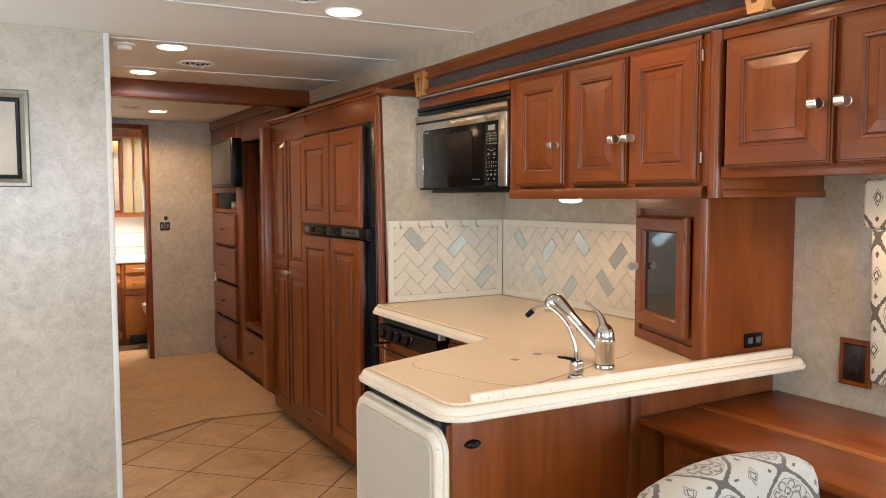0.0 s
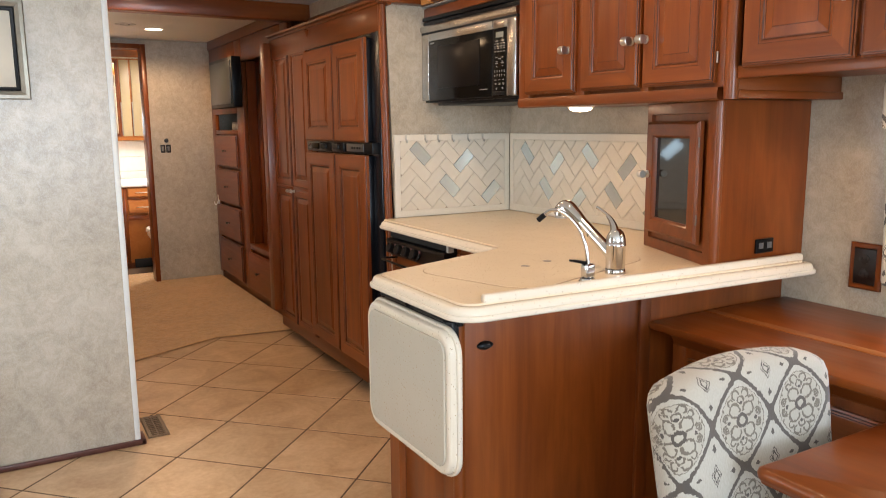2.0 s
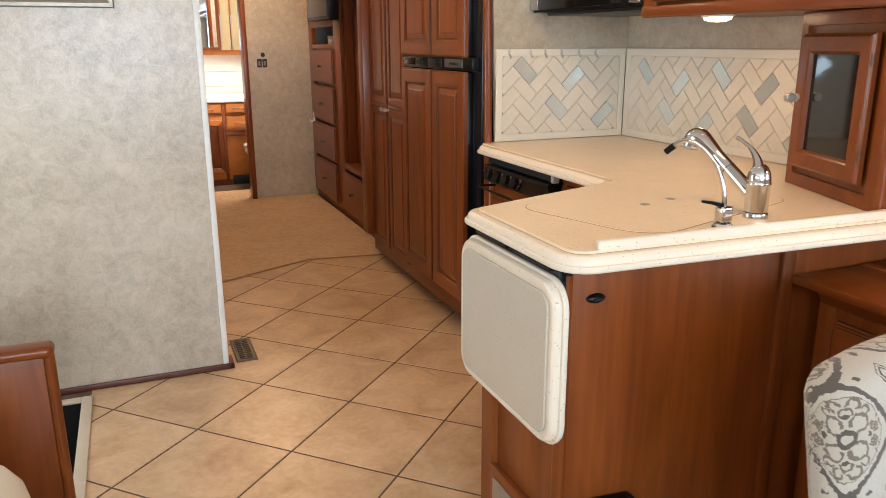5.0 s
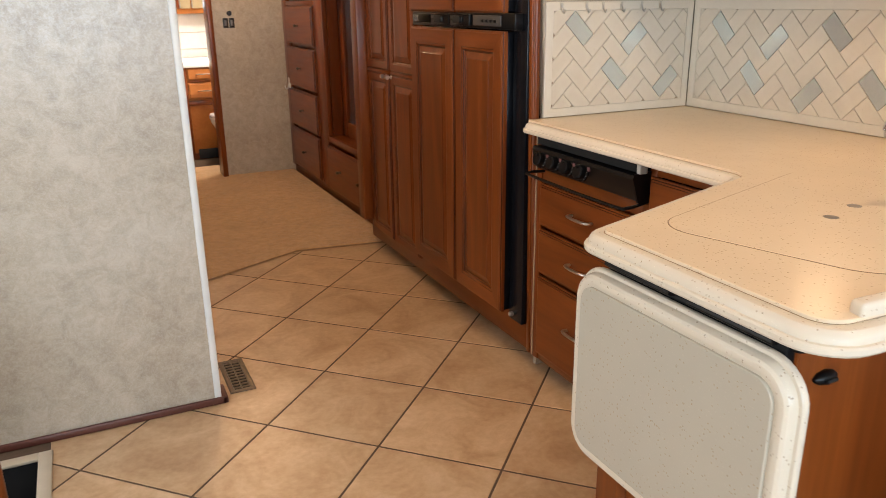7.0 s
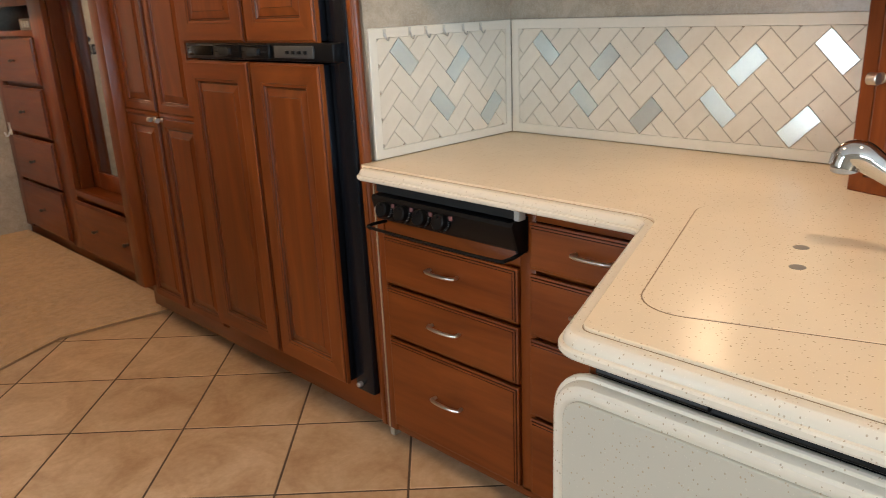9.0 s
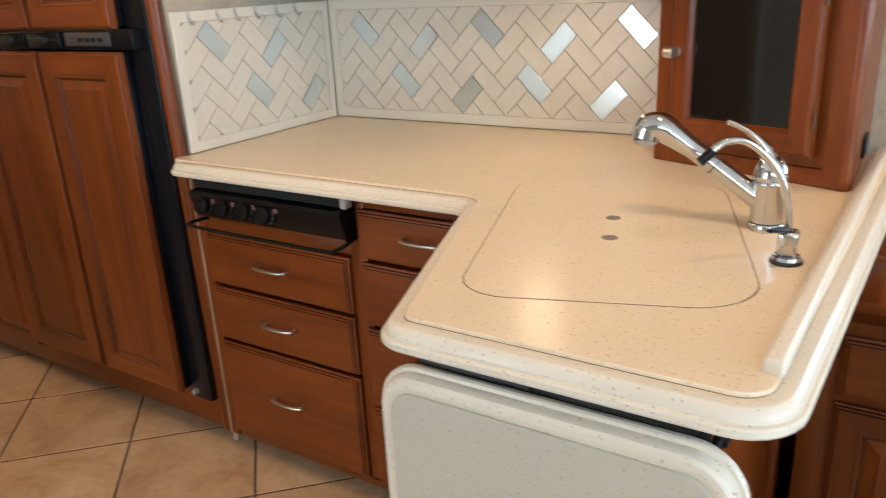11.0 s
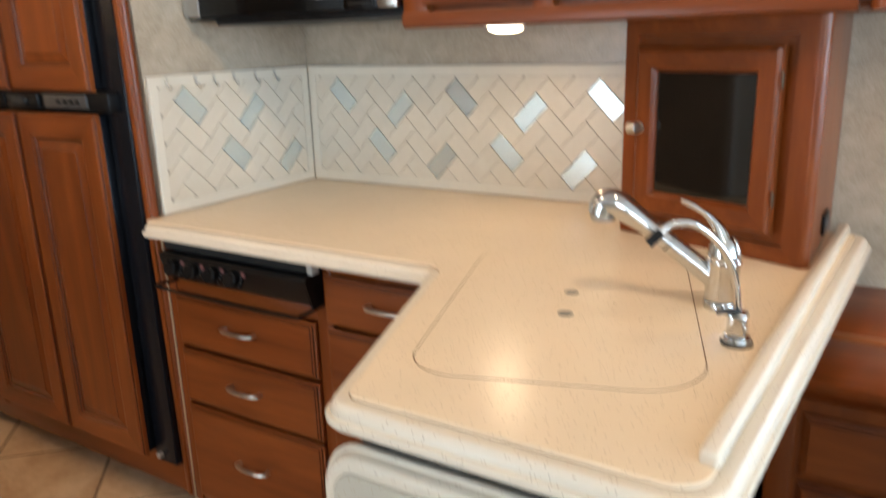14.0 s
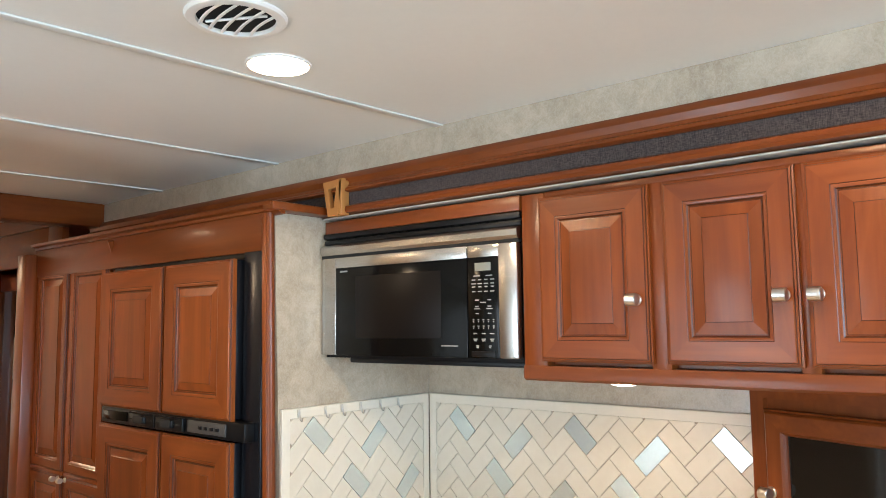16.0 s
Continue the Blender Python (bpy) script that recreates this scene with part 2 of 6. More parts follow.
def tile_stone(name, lo, mid, hi, rough, scale, pits=0.0, uneven=0.12):
    m, n, l, b = material(name, rough)
    info = n.new("ShaderNodeObjectInfo")
    off = n.new("ShaderNodeVectorMath")
    off.operation = 'MULTIPLY_ADD'
    shift = n.new("ShaderNodeCombineXYZ")
    for k, f in enumerate((37.0, 91.0, 13.0)):
        l.new(calc(n, l, 'MULTIPLY', info.outputs["Random"], f), shift.inputs[k])
    off.inputs[1].default_value = (1, 1, 1)
    l.new(coords(n, l), off.inputs[0])
    l.new(shift.outputs[0], off.inputs[2])
    v = off.outputs[0]
    big = noise_tex(n, l, v, scale, 6, 0.62, 0.8)
    fine = noise_tex(n, l, v, scale * 9, 4, 0.6)
    c = ramp(n, l, big, [(0.28, lo), (0.5, mid), (0.74, hi)])
    c = mix(n, l, 0.25, c, ramp(n, l, fine, [(0.3, lo), (0.7, hi)]))
    tone = calc(n, l, 'MULTIPLY_ADD', info.outputs["Random"], uneven)
    tone.node.inputs[2].default_value = 1.0 - uneven / 2
    grey = n.new("ShaderNodeCombineColor")
    for k in range(3):
        l.new(tone, grey.inputs[k])
    c = mix(n, l, 1.0, c, grey.outputs[0], 'MULTIPLY')
    if pits:
        vor = n.new("ShaderNodeTexVoronoi")
        vor.inputs["Scale"].default_value = 45.0
        l.new(v, vor.inputs["Vector"])
        c = mix(n, l, calc(n, l, 'MULTIPLY', calc(n, l, 'LESS_THAN', vor.outputs["Distance"], 0.08), pits), c, tuple(x * 0.6 for x in lo))
    l.new(c, b.inputs["Base Color"])
    r = calc(n, l, 'MULTIPLY_ADD', big, 0.2)
    r.node.inputs[2].default_value = rough - 0.1
    l.new(r, b.inputs["Roughness"])
    bump(n, l, b, fine, 0.12, 0.0006)
    return m


FLOOR_TILE = tile_stone("beige_floor_tile", (0.36, 0.205, 0.10), (0.53, 0.345, 0.195), (0.68, 0.49, 0.315), 0.34, 5.0)
GROUT = plain("brown_grout", (0.10, 0.06, 0.035), 0.85, 0, 0.25, 90)
SPLASH_TILE = tile_stone("cream_wall_tile", (0.63, 0.565, 0.46), (0.67, 0.61, 0.505), (0.71, 0.655, 0.555), 0.36, 7.0, 0.25, 0.035)
SPLASH_GROUT = plain("tan_joint", (0.36, 0.29, 0.215), 0.8)
SPLASH_FRAME = plain("cream_wall_border", (0.71, 0.66, 0.56), 0.4, 0, 0.04, 60)
ACCENT = brushed("satin_metal_tile", (0.70, 0.77, 0.76), 0.22, 2, (120, 120))
ACCENT.node_tree.nodes["Principled BSDF"].inputs["Metallic"].default_value = 0.62


def carpet():
    m, n, l, b = material("tan_carpet", 0.95)
    v = coords(n, l)
    big, mid_, fine = noise_tex(n, l, v, 3.5, 5, 0.6), noise_tex(n, l, v, 28, 5, 0.65), noise_tex(n, l, v, 420, 2)
    c = ramp(n, l, big, [(0.3, (0.50, 0.27, 0.10)), (0.55, (0.69, 0.40, 0.165)), (0.75, (0.79, 0.51, 0.25))])
    c = mix(n, l, 0.5, c, ramp(n, l, mid_, [(0.36, (0.42, 0.235, 0.10)), (0.64, (0.80, 0.54, 0.29))]))
    c = mix(n, l, 0.35, c, ramp(n, l, fine, [(0.3, (0.32, 0.17, 0.066)), (0.7, (0.78, 0.52, 0.28))]))
    l.new(c, b.inputs["Base Color"])
    b.inputs["Sheen Weight"].default_value = 0.3
    bump(n, l, b, fine, 0.9, 0.006)
    return m


CARPET = carpet()


def woven(name, lo, hi):
    m, n, l, b = material(name, 0.9)
    h1 = noise_tex(n, l, coords(n, l, (1, 90, 700)), 1.0, 3)
    h2 = noise_tex(n, l, coords(n, l, (1, 700, 90)), 1.0, 3)
    f = calc(n, l, 'MULTIPLY', calc(n, l, 'ADD', h1, h2), 0.5)
    l.new(ramp(n, l, f, [(0.38, lo), (0.62, hi)]), b.inputs["Base Color"])
    bump(n, l, b, f, 0.5, 0.001)
    return m


TWEED = woven("charcoal_tweed", (0.015, 0.011, 0.011), (0.088, 0.068, 0.065))


def damask(name, axis_a, ground=(0.43, 0.395, 0.335)):
    """Cream upholstery with a grey-brown trellis round curled medallions, woven over two axes."""
    m, n, l, b = material(name, 0.9)
    tc = n.new("ShaderNodeTexCoord")
    sep = n.new("ShaderNodeSeparateXYZ")
    wob = n.new("ShaderNodeTexNoise")
    wob.inputs["Scale"].default_value, wob.inputs["Detail"].default_value = 150.0, 3
    l.new(tc.outputs["Object"], wob.inputs["Vector"])
    add = n.new("ShaderNodeVectorMath")
    add.operation = 'MULTIPLY_ADD'
    l.new(wob.outputs["Color"], add.inputs[0])
    add.inputs[1].default_value = (0.009, 0.009, 0.009)
    l.new(tc.outputs["Object"], add.inputs[2])
    l.new(add.outputs[0], sep.inputs[0])
    PX, PZ = 0.176, 0.2075
    # the cloth runs on round the end of the back and over its top, so depth counts as width or as height there
    border = calc(n, l, 'MULTIPLY_ADD', sep.outputs[2], -0.060)
    border.node.inputs[2].default_value = 1.122
    end = calc(n, l, 'MULTIPLY', calc(n, l, 'SUBTRACT', border, sep.outputs[axis_a]), 50.0)
    end.node.use_clamp = True
    face = calc(n, l, 'MULTIPLY_ADD', sep.outputs[2], 0.163)
    face.node.inputs[2].default_value = 0.965
    depth = calc(n, l, 'SUBTRACT', sep.outputs[1 - axis_a], face)
    across = calc(n, l, 'SUBTRACT', calc(n, l, 'SUBTRACT', sep.outputs[axis_a], calc(n, l, 'MULTIPLY', depth, end)), 1.070)
    over = calc(n, l, 'ADD', face, calc(n, l, 'MULTIPLY', depth, calc(n, l, 'SUBTRACT', 1.0, end)))
    rise = calc(n, l, 'SUBTRACT', calc(n, l, 'ADD', sep.outputs[2], calc(n, l, 'MULTIPLY', over, 0.9)), 1.770)
    u = calc(n, l, 'MULTIPLY', across, 2 * math.pi / PX)
    v = calc(n, l, 'MULTIPLY', rise, 2 * math.pi / PZ)
    cu, cv = calc(n, l, 'COSINE', u), calc(n, l, 'COSINE', v)
    # the product swells the medallion cells into ogees that still touch at their corners
    f = calc(n, l, 'ADD', calc(n, l, 'ADD', cu, cv), calc(n, l, 'MULTIPLY', calc(n, l, 'ADD', calc(n, l, 'MULTIPLY', cu, cv), 1.0), 0.36))
    lu = calc(n, l, 'WRAP', across, PX / 2)
    lu.node.inputs[2].default_value = -PX / 2
    lv = calc(n, l, 'WRAP', rise, PZ / 2)
    lv.node.inputs[2].default_value = -PZ / 2
    su, sv = calc(n, l, 'ABSOLUTE', lu), calc(n, l, 'ABSOLUTE', lv)

    def away(a, b):
        """Distance from a mark at (a, b) and its mirror images about the medallion's middle."""
        da, db = calc(n, l, 'SUBTRACT', su, a), calc(n, l, 'SUBTRACT', sv, b)
        return calc(n, l, 'SQRT', calc(n, l, 'ADD', calc(n, l, 'MULTIPLY', da, da), calc(n, l, 'MULTIPLY', db, db)))

    def band(x, at, half):
        d = calc(n, l, 'ABSOLUTE', calc(n, l, 'SUBTRACT', x, at))
        return calc(n, l, 'LESS_THAN', d, half)

    def any_of(*marks):
        out = marks[0]
        for k in marks[1:]:
            out = calc(n, l, 'MAXIMUM', out, k)
        return out

    rad = away(0.0, 0.0)
    diamond_u = calc(n, l, 'SUBTRACT', PX / 2, su)
    diamond_v = calc(n, l, 'SUBTRACT', PZ / 2, sv)
    motif = calc(n, l, 'ADD', calc(n, l, 'MULTIPLY', diamond_u, 1.7), diamond_v)
    steep = calc(n, l, 'SQRT', calc(n, l, 'ADD', calc(n, l, 'POWER', calc(n, l, 'SINE', u), 2.0), calc(n, l, 'POWER', calc(n, l, 'SINE', v), 2.0)))
    lattice = band(calc(n, l, 'DIVIDE', f, calc(n, l, 'ADD', steep, 0.30)), 0.0, 0.115)
    dark_marks = any_of(lattice, band(rad, 0.0125, 0.0042), calc(n, l, 'LESS_THAN', away(0.040, 0.0), 0.0048), calc(n, l, 'LESS_THAN', away(0.0, 0.040), 0.0042), band(motif, 0.013, 0.0034), band(motif, 0.024, 0.0018), calc(n, l, 'LESS_THAN', calc(n, l, 'ADD', calc(n, l, 'ABSOLUTE', calc(n, l, 'SUBTRACT', diamond_v, 0.058)), calc(n, l, 'MULTIPLY', diamond_u, 1.6)), 0.0095), calc(n, l, 'LESS_THAN', calc(n, l, 'ADD', calc(n, l, 'ABSOLUTE', calc(n, l, 'SUBTRACT', diamond_u, 0.050)), calc(n, l, 'MULTIPLY', diamond_v, 1.6)), 0.0085))
    def curl(a, b, r, beyond_u, beyond_v, half=0.0022):
        """An open scroll: a ring kept only past one bound in each direction."""
        ring = band(away(a, b), r, half)
        return calc(n, l, 'MULTIPLY', ring, any_of(calc(n, l, 'GREATER_THAN', su, beyond_u), calc(n, l, 'GREATER_THAN', sv, beyond_v)))

    scrolls = any_of(curl(0.020, 0.024, 0.0150, 0.014, 0.020, 0.0026), curl(0.047, 0.012, 0.0085, 0.047, 0.016), curl(0.047, 0.012, 0.0035, 0.0, 0.0), curl(0.014, 0.059, 0.0095, 0.014, 0.059, 0.0024), curl(0.031, 0.044, 0.0075, 0.031, 0.046), curl(0.010, 0.080, 0.0070, 0.012, 0.080), curl(0.058, 0.026, 0.0060, 0.058, 0.026), curl(0.0, 0.046, 0.0085, 0.02, 0.040))
    inner = band(f, 0.46, 0.035)
    light_marks = any_of(calc(n, l, 'MULTIPLY', scrolls, calc(n, l, 'GREATER_THAN', f, 0.45)), inner)
    thread = noise_tex(n, l, coords(n, l, (500, 500, 90)), 1.0, 2)
    c = ramp(n, l, thread, [(0.3, tuple(x * 0.86 for x in ground)), (0.7, ground)])
    c = mix(n, l, calc(n, l, 'MULTIPLY', calc(n, l, 'GREATER_THAN', f, 0.48), 0.45), c, tuple(x * k for x, k in zip(ground, (0.80, 0.76, 0.70))))
    c = mix(n, l, calc(n, l, 'MULTIPLY', light_marks, 0.88), c, (0.105, 0.080, 0.059))
    c = mix(n, l, calc(n, l, 'MULTIPLY', dark_marks, 0.92), c, (0.050, 0.037, 0.030))
    l.new(c, b.inputs["Base Color"])
    b.inputs["Sheen Weight"].default_value = 0.25
    bump(n, l, b, thread, 0.5, 0.0008)
    return m


DAMASK = damask("damask_upholstery", 0)
DAMASK_DRAPE = damask("damask_drape", 1, (0.60, 0.54, 0.45))


# ---- mesh helpers ----
def box(x0, x1, y0, y1, z0, z1, b=0.003, seg=2):
    bm = bmesh.new()
    bmesh.ops.create_cube(bm, size=1)
    for v in bm.verts:
        v.co = Vector(((x0 + x1) / 2 + v.co.x * (x1 - x0), (y0 + y1) / 2 + v.co.y * (y1 - y0), (z0 + z1) / 2 + v.co.z * (z1 - z0)))
    if b:
        bmesh.ops.bevel(bm, geom=list(bm.edges), offset=b, segments=seg, profile=0.5, affect='EDGES')
    return bm


def join(*bms):
    out = bmesh.new()
    for bm in bms:
        me = bpy.data.meshes.new("tmp")
        bm.to_mesh(me)
        out.from_mesh(me)
        bm.free()
        bpy.data.meshes.remove(me)
    return out


def prism(points, z0, z1, b=0.0, seg=2):
    bm = bmesh.new()
    low = [bm.verts.new((x, y, z0)) for x, y in points]
    top = [bm.verts.new((x, y, z1)) for x, y in points]
    bm.faces.new(low[::-1])
    bm.faces.new(top)
    for i in range(len(points)):
        j = (i + 1) % len(points)
        bm.faces.new((low[i], low[j], top[j], top[i]))
    if b:
        bmesh.ops.bevel(bm, geom=list(bm.edges), offset=b, segments=seg, profile=0.5, affect='EDGES')
    return bm


def rounded(corners, steps=6):
    """An outline from corners (x, y, radius), each rounded by its radius."""
    out, n = [], len(corners)
    for i, (x, y, r) in enumerate(corners):
        p = Vector((x, y))
        a = (Vector(corners[i - 1][:2]) - p).normalized()
        c = (Vector(corners[(i + 1) % n][:2]) - p).normalized()
        if r <= 0:
            out.append((x, y))
            continue
        half = math.acos(max(-1, min(1, a.dot(c)))) / 2
        t = r / math.tan(half)
        mid = p + (a + c).normalized() * (r / math.sin(half))
        s, e = p + a * t - mid, p + c * t - mid
        turn = math.atan2(s.x * e.y - s.y * e.x, s.dot(e))
        for k in range(steps + 1):
            q = turn * k / steps
            out.append((mid.x + s.x * math.cos(q) - s.y * math.sin(q), mid.y + s.x * math.sin(q) + s.y * math.cos(q)))
    return out


def inset_outline(points, d):
    """The outline (counter-clockwise) moved inwards by d."""
    out, n = [], len(points)
    for i in range(n):
        p, a, c = Vector(points[i]), Vector(points[i - 1]), Vector(points[(i + 1) % n])
        n1, n2 = (p - a).normalized(), (c - p).normalized()
        n1, n2 = Vector((-n1.y, n1.x)), Vector((-n2.y, n2.x))
        m = n1 + n2
        m = m / max(0.3, m.dot(n1)) if m.length > 1e-6 else n1
        out.append((p.x + m.x * d, p.y + m.y * d))
    return out


def moulded(points, rings, to_world=lambda x, y, z: (x, y, z)):
    """A slab whose edge runs through rings of (inset, height), closed below and above."""
    bm = bmesh.new()
    loops = []
    for d, z in rings:
        loops.append([bm.verts.new(to_world(x, y, z)) for x, y in inset_outline(points, d)])
    for a, b in zip(loops, loops[1:]):
        for i in range(len(a)):
            j = (i + 1) % len(a)
            bm.faces.new((a[i], a[j], b[j], b[i]))
    bm.faces.new(loops[0][::-1])
    bm.faces.new(loops[-1])
    return bm


def lathe(profile, m, seg=24):
    """Turned solid: (radius, height) pairs about z, moved by m."""
    bm = bmesh.new()
    loops = []
    for r, h in profile:
        loops.append([bm.verts.new(m @ Vector((r * math.cos(2 * math.pi * k / seg), r * math.sin(2 * math.pi * k / seg), h))) for k in range(seg)])
    for a, b in zip(loops, loops[1:]):
        for k in range(seg):
            j = (k + 1) % seg
            bm.faces.new((a[k], a[j], b[j], b[k]))
    bm.faces.new(loops[0][::-1])
    bm.faces.new(loops[-1])
    return bm


def tube(points, radii, seg=12, flat=1.0):
    """A round bar swept through points, with a radius for each."""
    pts = [Vector(p) for p in points]
    if isinstance(radii, (int, float)):
        radii = [radii] * len(pts)
    bm, loops, ref = bmesh.new(), [], None
    for i, p in enumerate(pts):
        d = (pts[min(i + 1, len(pts) - 1)] - pts[max(i - 1, 0)]).normalized()
        if ref is None:
            ref = d.orthogonal().normalized() if abs(d.z) > 0.9 else d.cross(Vector((0, 0, 1))).normalized()
        ref = (ref - d * ref.dot(d)).normalized()
        up = d.cross(ref)
        loops.append([bm.verts.new(p + (ref * math.cos(2 * math.pi * k / seg) + up * flat * math.sin(2 * math.pi * k / seg)) * radii[i]) for k in range(seg)])
    for a, b in zip(loops, loops[1:]):
        for k in range(seg):
            j = (k + 1) % seg
            bm.faces.new((a[k], a[j], b[j], b[k]))
    bm.faces.new(loops[0][::-1])
    bm.faces.new(loops[-1])
    return bm


def bend(points, steps=8):
    """A smooth curve through control points."""
    p = [Vector(q) for q in points]
    p = [2 * p[0] - p[1]] + p + [2 * p[-1] - p[-2]]
    out = []
    for i in range(1, len(p) - 2):
        for k in range(steps):
            t = k / steps
            a, b, c, d = p[i - 1], p[i], p[i + 1], p[i + 2]
            out.append(0.5 * ((2 * b) + (c - a) * t + (2 * a - 5 * b + 4 * c - d) * t * t + (3 * b - a - 3 * c + d) * t ** 3))
    out.append(p[-2])
    return out


def thing(name, place, label, category, group="", kind=""):
    ob = new(name)
    ob.location = place
    ob.empty_display_size = 0.05
    return tagged(ob, label, category, group, kind)


def part(name, bm, mats, parent=None, label="", angle=32):
    me = bpy.data.meshes.new(name)
    bmesh.ops.recalc_face_normals(bm, faces=bm.faces)
    bm.to_mesh(me)
    bm.free()
    for m in mats if isinstance(mats, (list, tuple)) else [mats]:
        me.materials.append(m)
    me.shade_smooth()
    me.set_sharp_from_angle(angle=radians(angle))
    ob = new(name, me)
    if parent is not None:
        ob.parent = parent
        if parent.parent is None:
            ob.matrix_parent_inverse = Matrix.Translation(-parent.location)
    if label:
        ob["label"] = label
    return ob


def setting(name, bm, mats, label, category):
    return tagged(part(name, bm, mats), label, category, kind="structure")


def to_plane(origin, u, n):
    """Local (across, up, out) to the world, for a face with its lower corner at origin."""
    o, u, n = Vector(origin), Vector(u).normalized(), Vector(n).normalized()
    return lambda a, h, d: o + u * a + Vector((0, 0, h)) + n * d


def loft_rect(rings, W, H, at, cap_last=True, cap_first=False, split=True, grooves=()):
    """Nested rectangles (inset, depth) joined edge to edge; the rails take the second material, the grooves the third."""
    bm, loops = bmesh.new(), []
    for s, d in rings:
        loops.append([bm.verts.new(at(a, h, d)) for a, h in ((s, s), (W - s, s), (W - s, H - s), (s, H - s))])
    for q, (a, b) in enumerate(zip(loops, loops[1:])):
        for k in range(4):
            j = (k + 1) % 4
            fc = bm.faces.new((a[k], a[j], b[j], b[k]))
            fc.material_index = 2 if q in grooves else 1 if split and k in (0, 2) else 0
    if cap_last:
        bm.faces.new(loops[-1])
    if cap_first:
        bm.faces.new(loops[0][::-1])
    return bm


def panel_door(parent, origin, u, n, W, H, rail_mat, s=0.055, t=0.02, name="door", label="", raised=True):
    """A framed cabinet door with a raised middle panel as its own mesh."""
    at = to_plane(origin, u, n)
    frame_rings = [(0.0, 0.0), (0.0, t * 0.50), (0.0035, t * 0.56), (0.0045, t * 0.78), (0.008, t * 0.82), (0.0095, t * 0.98), (0.012, t), (s - 0.011, t), (s - 0.0095, t * 0.93), (s - 0.0075, t * 0.95), (s - 0.003, t * 0.90), (s, t * 0.76), (s + 0.0015, t * 0.60)]
    d = part(name, loft_rect(frame_rings, W, H, at, cap_last=False, cap_first=True, grooves=(2, 4, 7, 10)), [WOOD_Z, rail_mat, SHADE_WOOD], parent, label, 8)
    p = [(s - 0.001, t * 0.5), (s + 0.0005, t * 0.62), (s + 0.003, t * 0.64), (s + 0.005, t * 0.66)]
    if raised:
        p += [(s + 0.027, t * 0.90), (s + 0.0285, t * 0.965), (s + 0.030, t * 0.975)]
    part("raised_panel" if raised else "panel", loft_rect(p, W, H, at, split=False, grooves=(1, 4)), [WOOD_Z, rail_mat, SHADE_WOOD], d, "", 8)
    return d


def slab_front(parent, origin, u, n, W, H, mat, t=0.02, name="drawer"):
    at = to_plane(origin, u, n)
    r = [(0.0, 0.0), (0.0, t * 0.5), (0.005, t * 0.58), (0.0062, t * 0.80), (0.0105, t * 0.84), (0.0118, t * 0.97), (0.014, t)]
    return part(name, loft_rect(r, W, H, at, cap_first=True, split=False, grooves=(2, 4)), [mat, mat, SHADE_WOOD], parent, "", 8)


def knob(parent, place, n, r=0.0128, mat=None, label="brushed nickel knob"):
    m = Matrix.Translation(place) @ Vector(n).to_track_quat('Z', 'Y').to_matrix().to_4x4()
    foot = lathe([(r * 1.0, 0), (r * 1.0, 0.0035), (r * 0.9, 0.005), (r * 0.42, 0.0055), (r * 0.42, 0.0125), (r * 0.85, 0.013), (r * 0.85, 0.0145)], m, 20)
    # the grip is a short drum lying across the foot
    drum = m @ Matrix.Translation((0, 0, 0.0235)) @ Matrix.Rotation(radians(90), 4, 'Y')
    w = r * 0.95
    bm = lathe([(r * 0.90, -w), (r * 1.04, -w + 0.0012), (r * 1.06, 0.0), (r * 1.04, w - 0.0012), (r * 0.90, w)], drum, 20)
    return part("knob", join(foot, bm), mat or NICKEL, parent, label)


def pull(parent, mid, along, n, length=0.105):
    """A bowed bar pull on two feet."""
    c, a, o = Vector(mid), Vector(along).normalized(), Vector(n).normalized()
    h = length / 2
    pts = bend([c - a * h, c - a * h + o * 0.018, c - a * h * 0.45 + o * 0.026, c + a * h * 0.45 + o * 0.026, c + a * h + o * 0.018, c + a * h], 5)
    return part("handle", tube(pts, 0.0062, 10, 0.8), NICKEL, parent, "bowed satin nickel pull")


# ---- structure ----
X_WALL, Y_SPLASH, CEIL = 2.20, 3.26, 2.095
TOP = 0.94

floor = setting("floor", join(
    box(-1.4, 2.4, -2.9, 2.66, -0.12, -0.0012, 0), box(-0.11, 2.4, 2.66, 3.44, -0.12, -0.0012, 0), box(-1.4, 2.4, 3.44, 9.2, -0.12, -0.0012, 0)),
    GROUT, "beige ceramic tile floor laid on the diagonal with dark grout", "floor")
ceiling = setting("ceiling", join(
    box(-1.4, 2.45, -2.9, 4.75, CEIL, CEIL + 0.06, 0), box(-1.4, 2.45, 4.75, 7.24, CEIL + 0.01, CEIL + 0.06, 0),
    box(-1.4, 1.0, 7.24, 9.2, CEIL + 0.01, CEIL + 0.06, 0), box(1.95, 2.45, 7.24, 9.2, CEIL + 0.01, CEIL + 0.06, 0), box(1.0, 1.95, 7.92, 9.2, CEIL + 0.01, CEIL + 0.06, 0)),
    CEILING, "smooth off-white vinyl ceiling panels", "ceiling")
for k, y in enumerate((2.780, 3.494, 4.225)):
    setting("ceiling_batten_%d" % (k + 1), prism([(-1.35, y + 0.225 - 0.013), (1.714, y - 0.013), (1.714, y + 0.013), (-1.35, y + 0.225 + 0.013)], CEIL - 0.005, CEIL - 0.0002, 0.002), TRIM_WHITE, "thin white plastic batten over a ceiling joint", "ceiling trim")

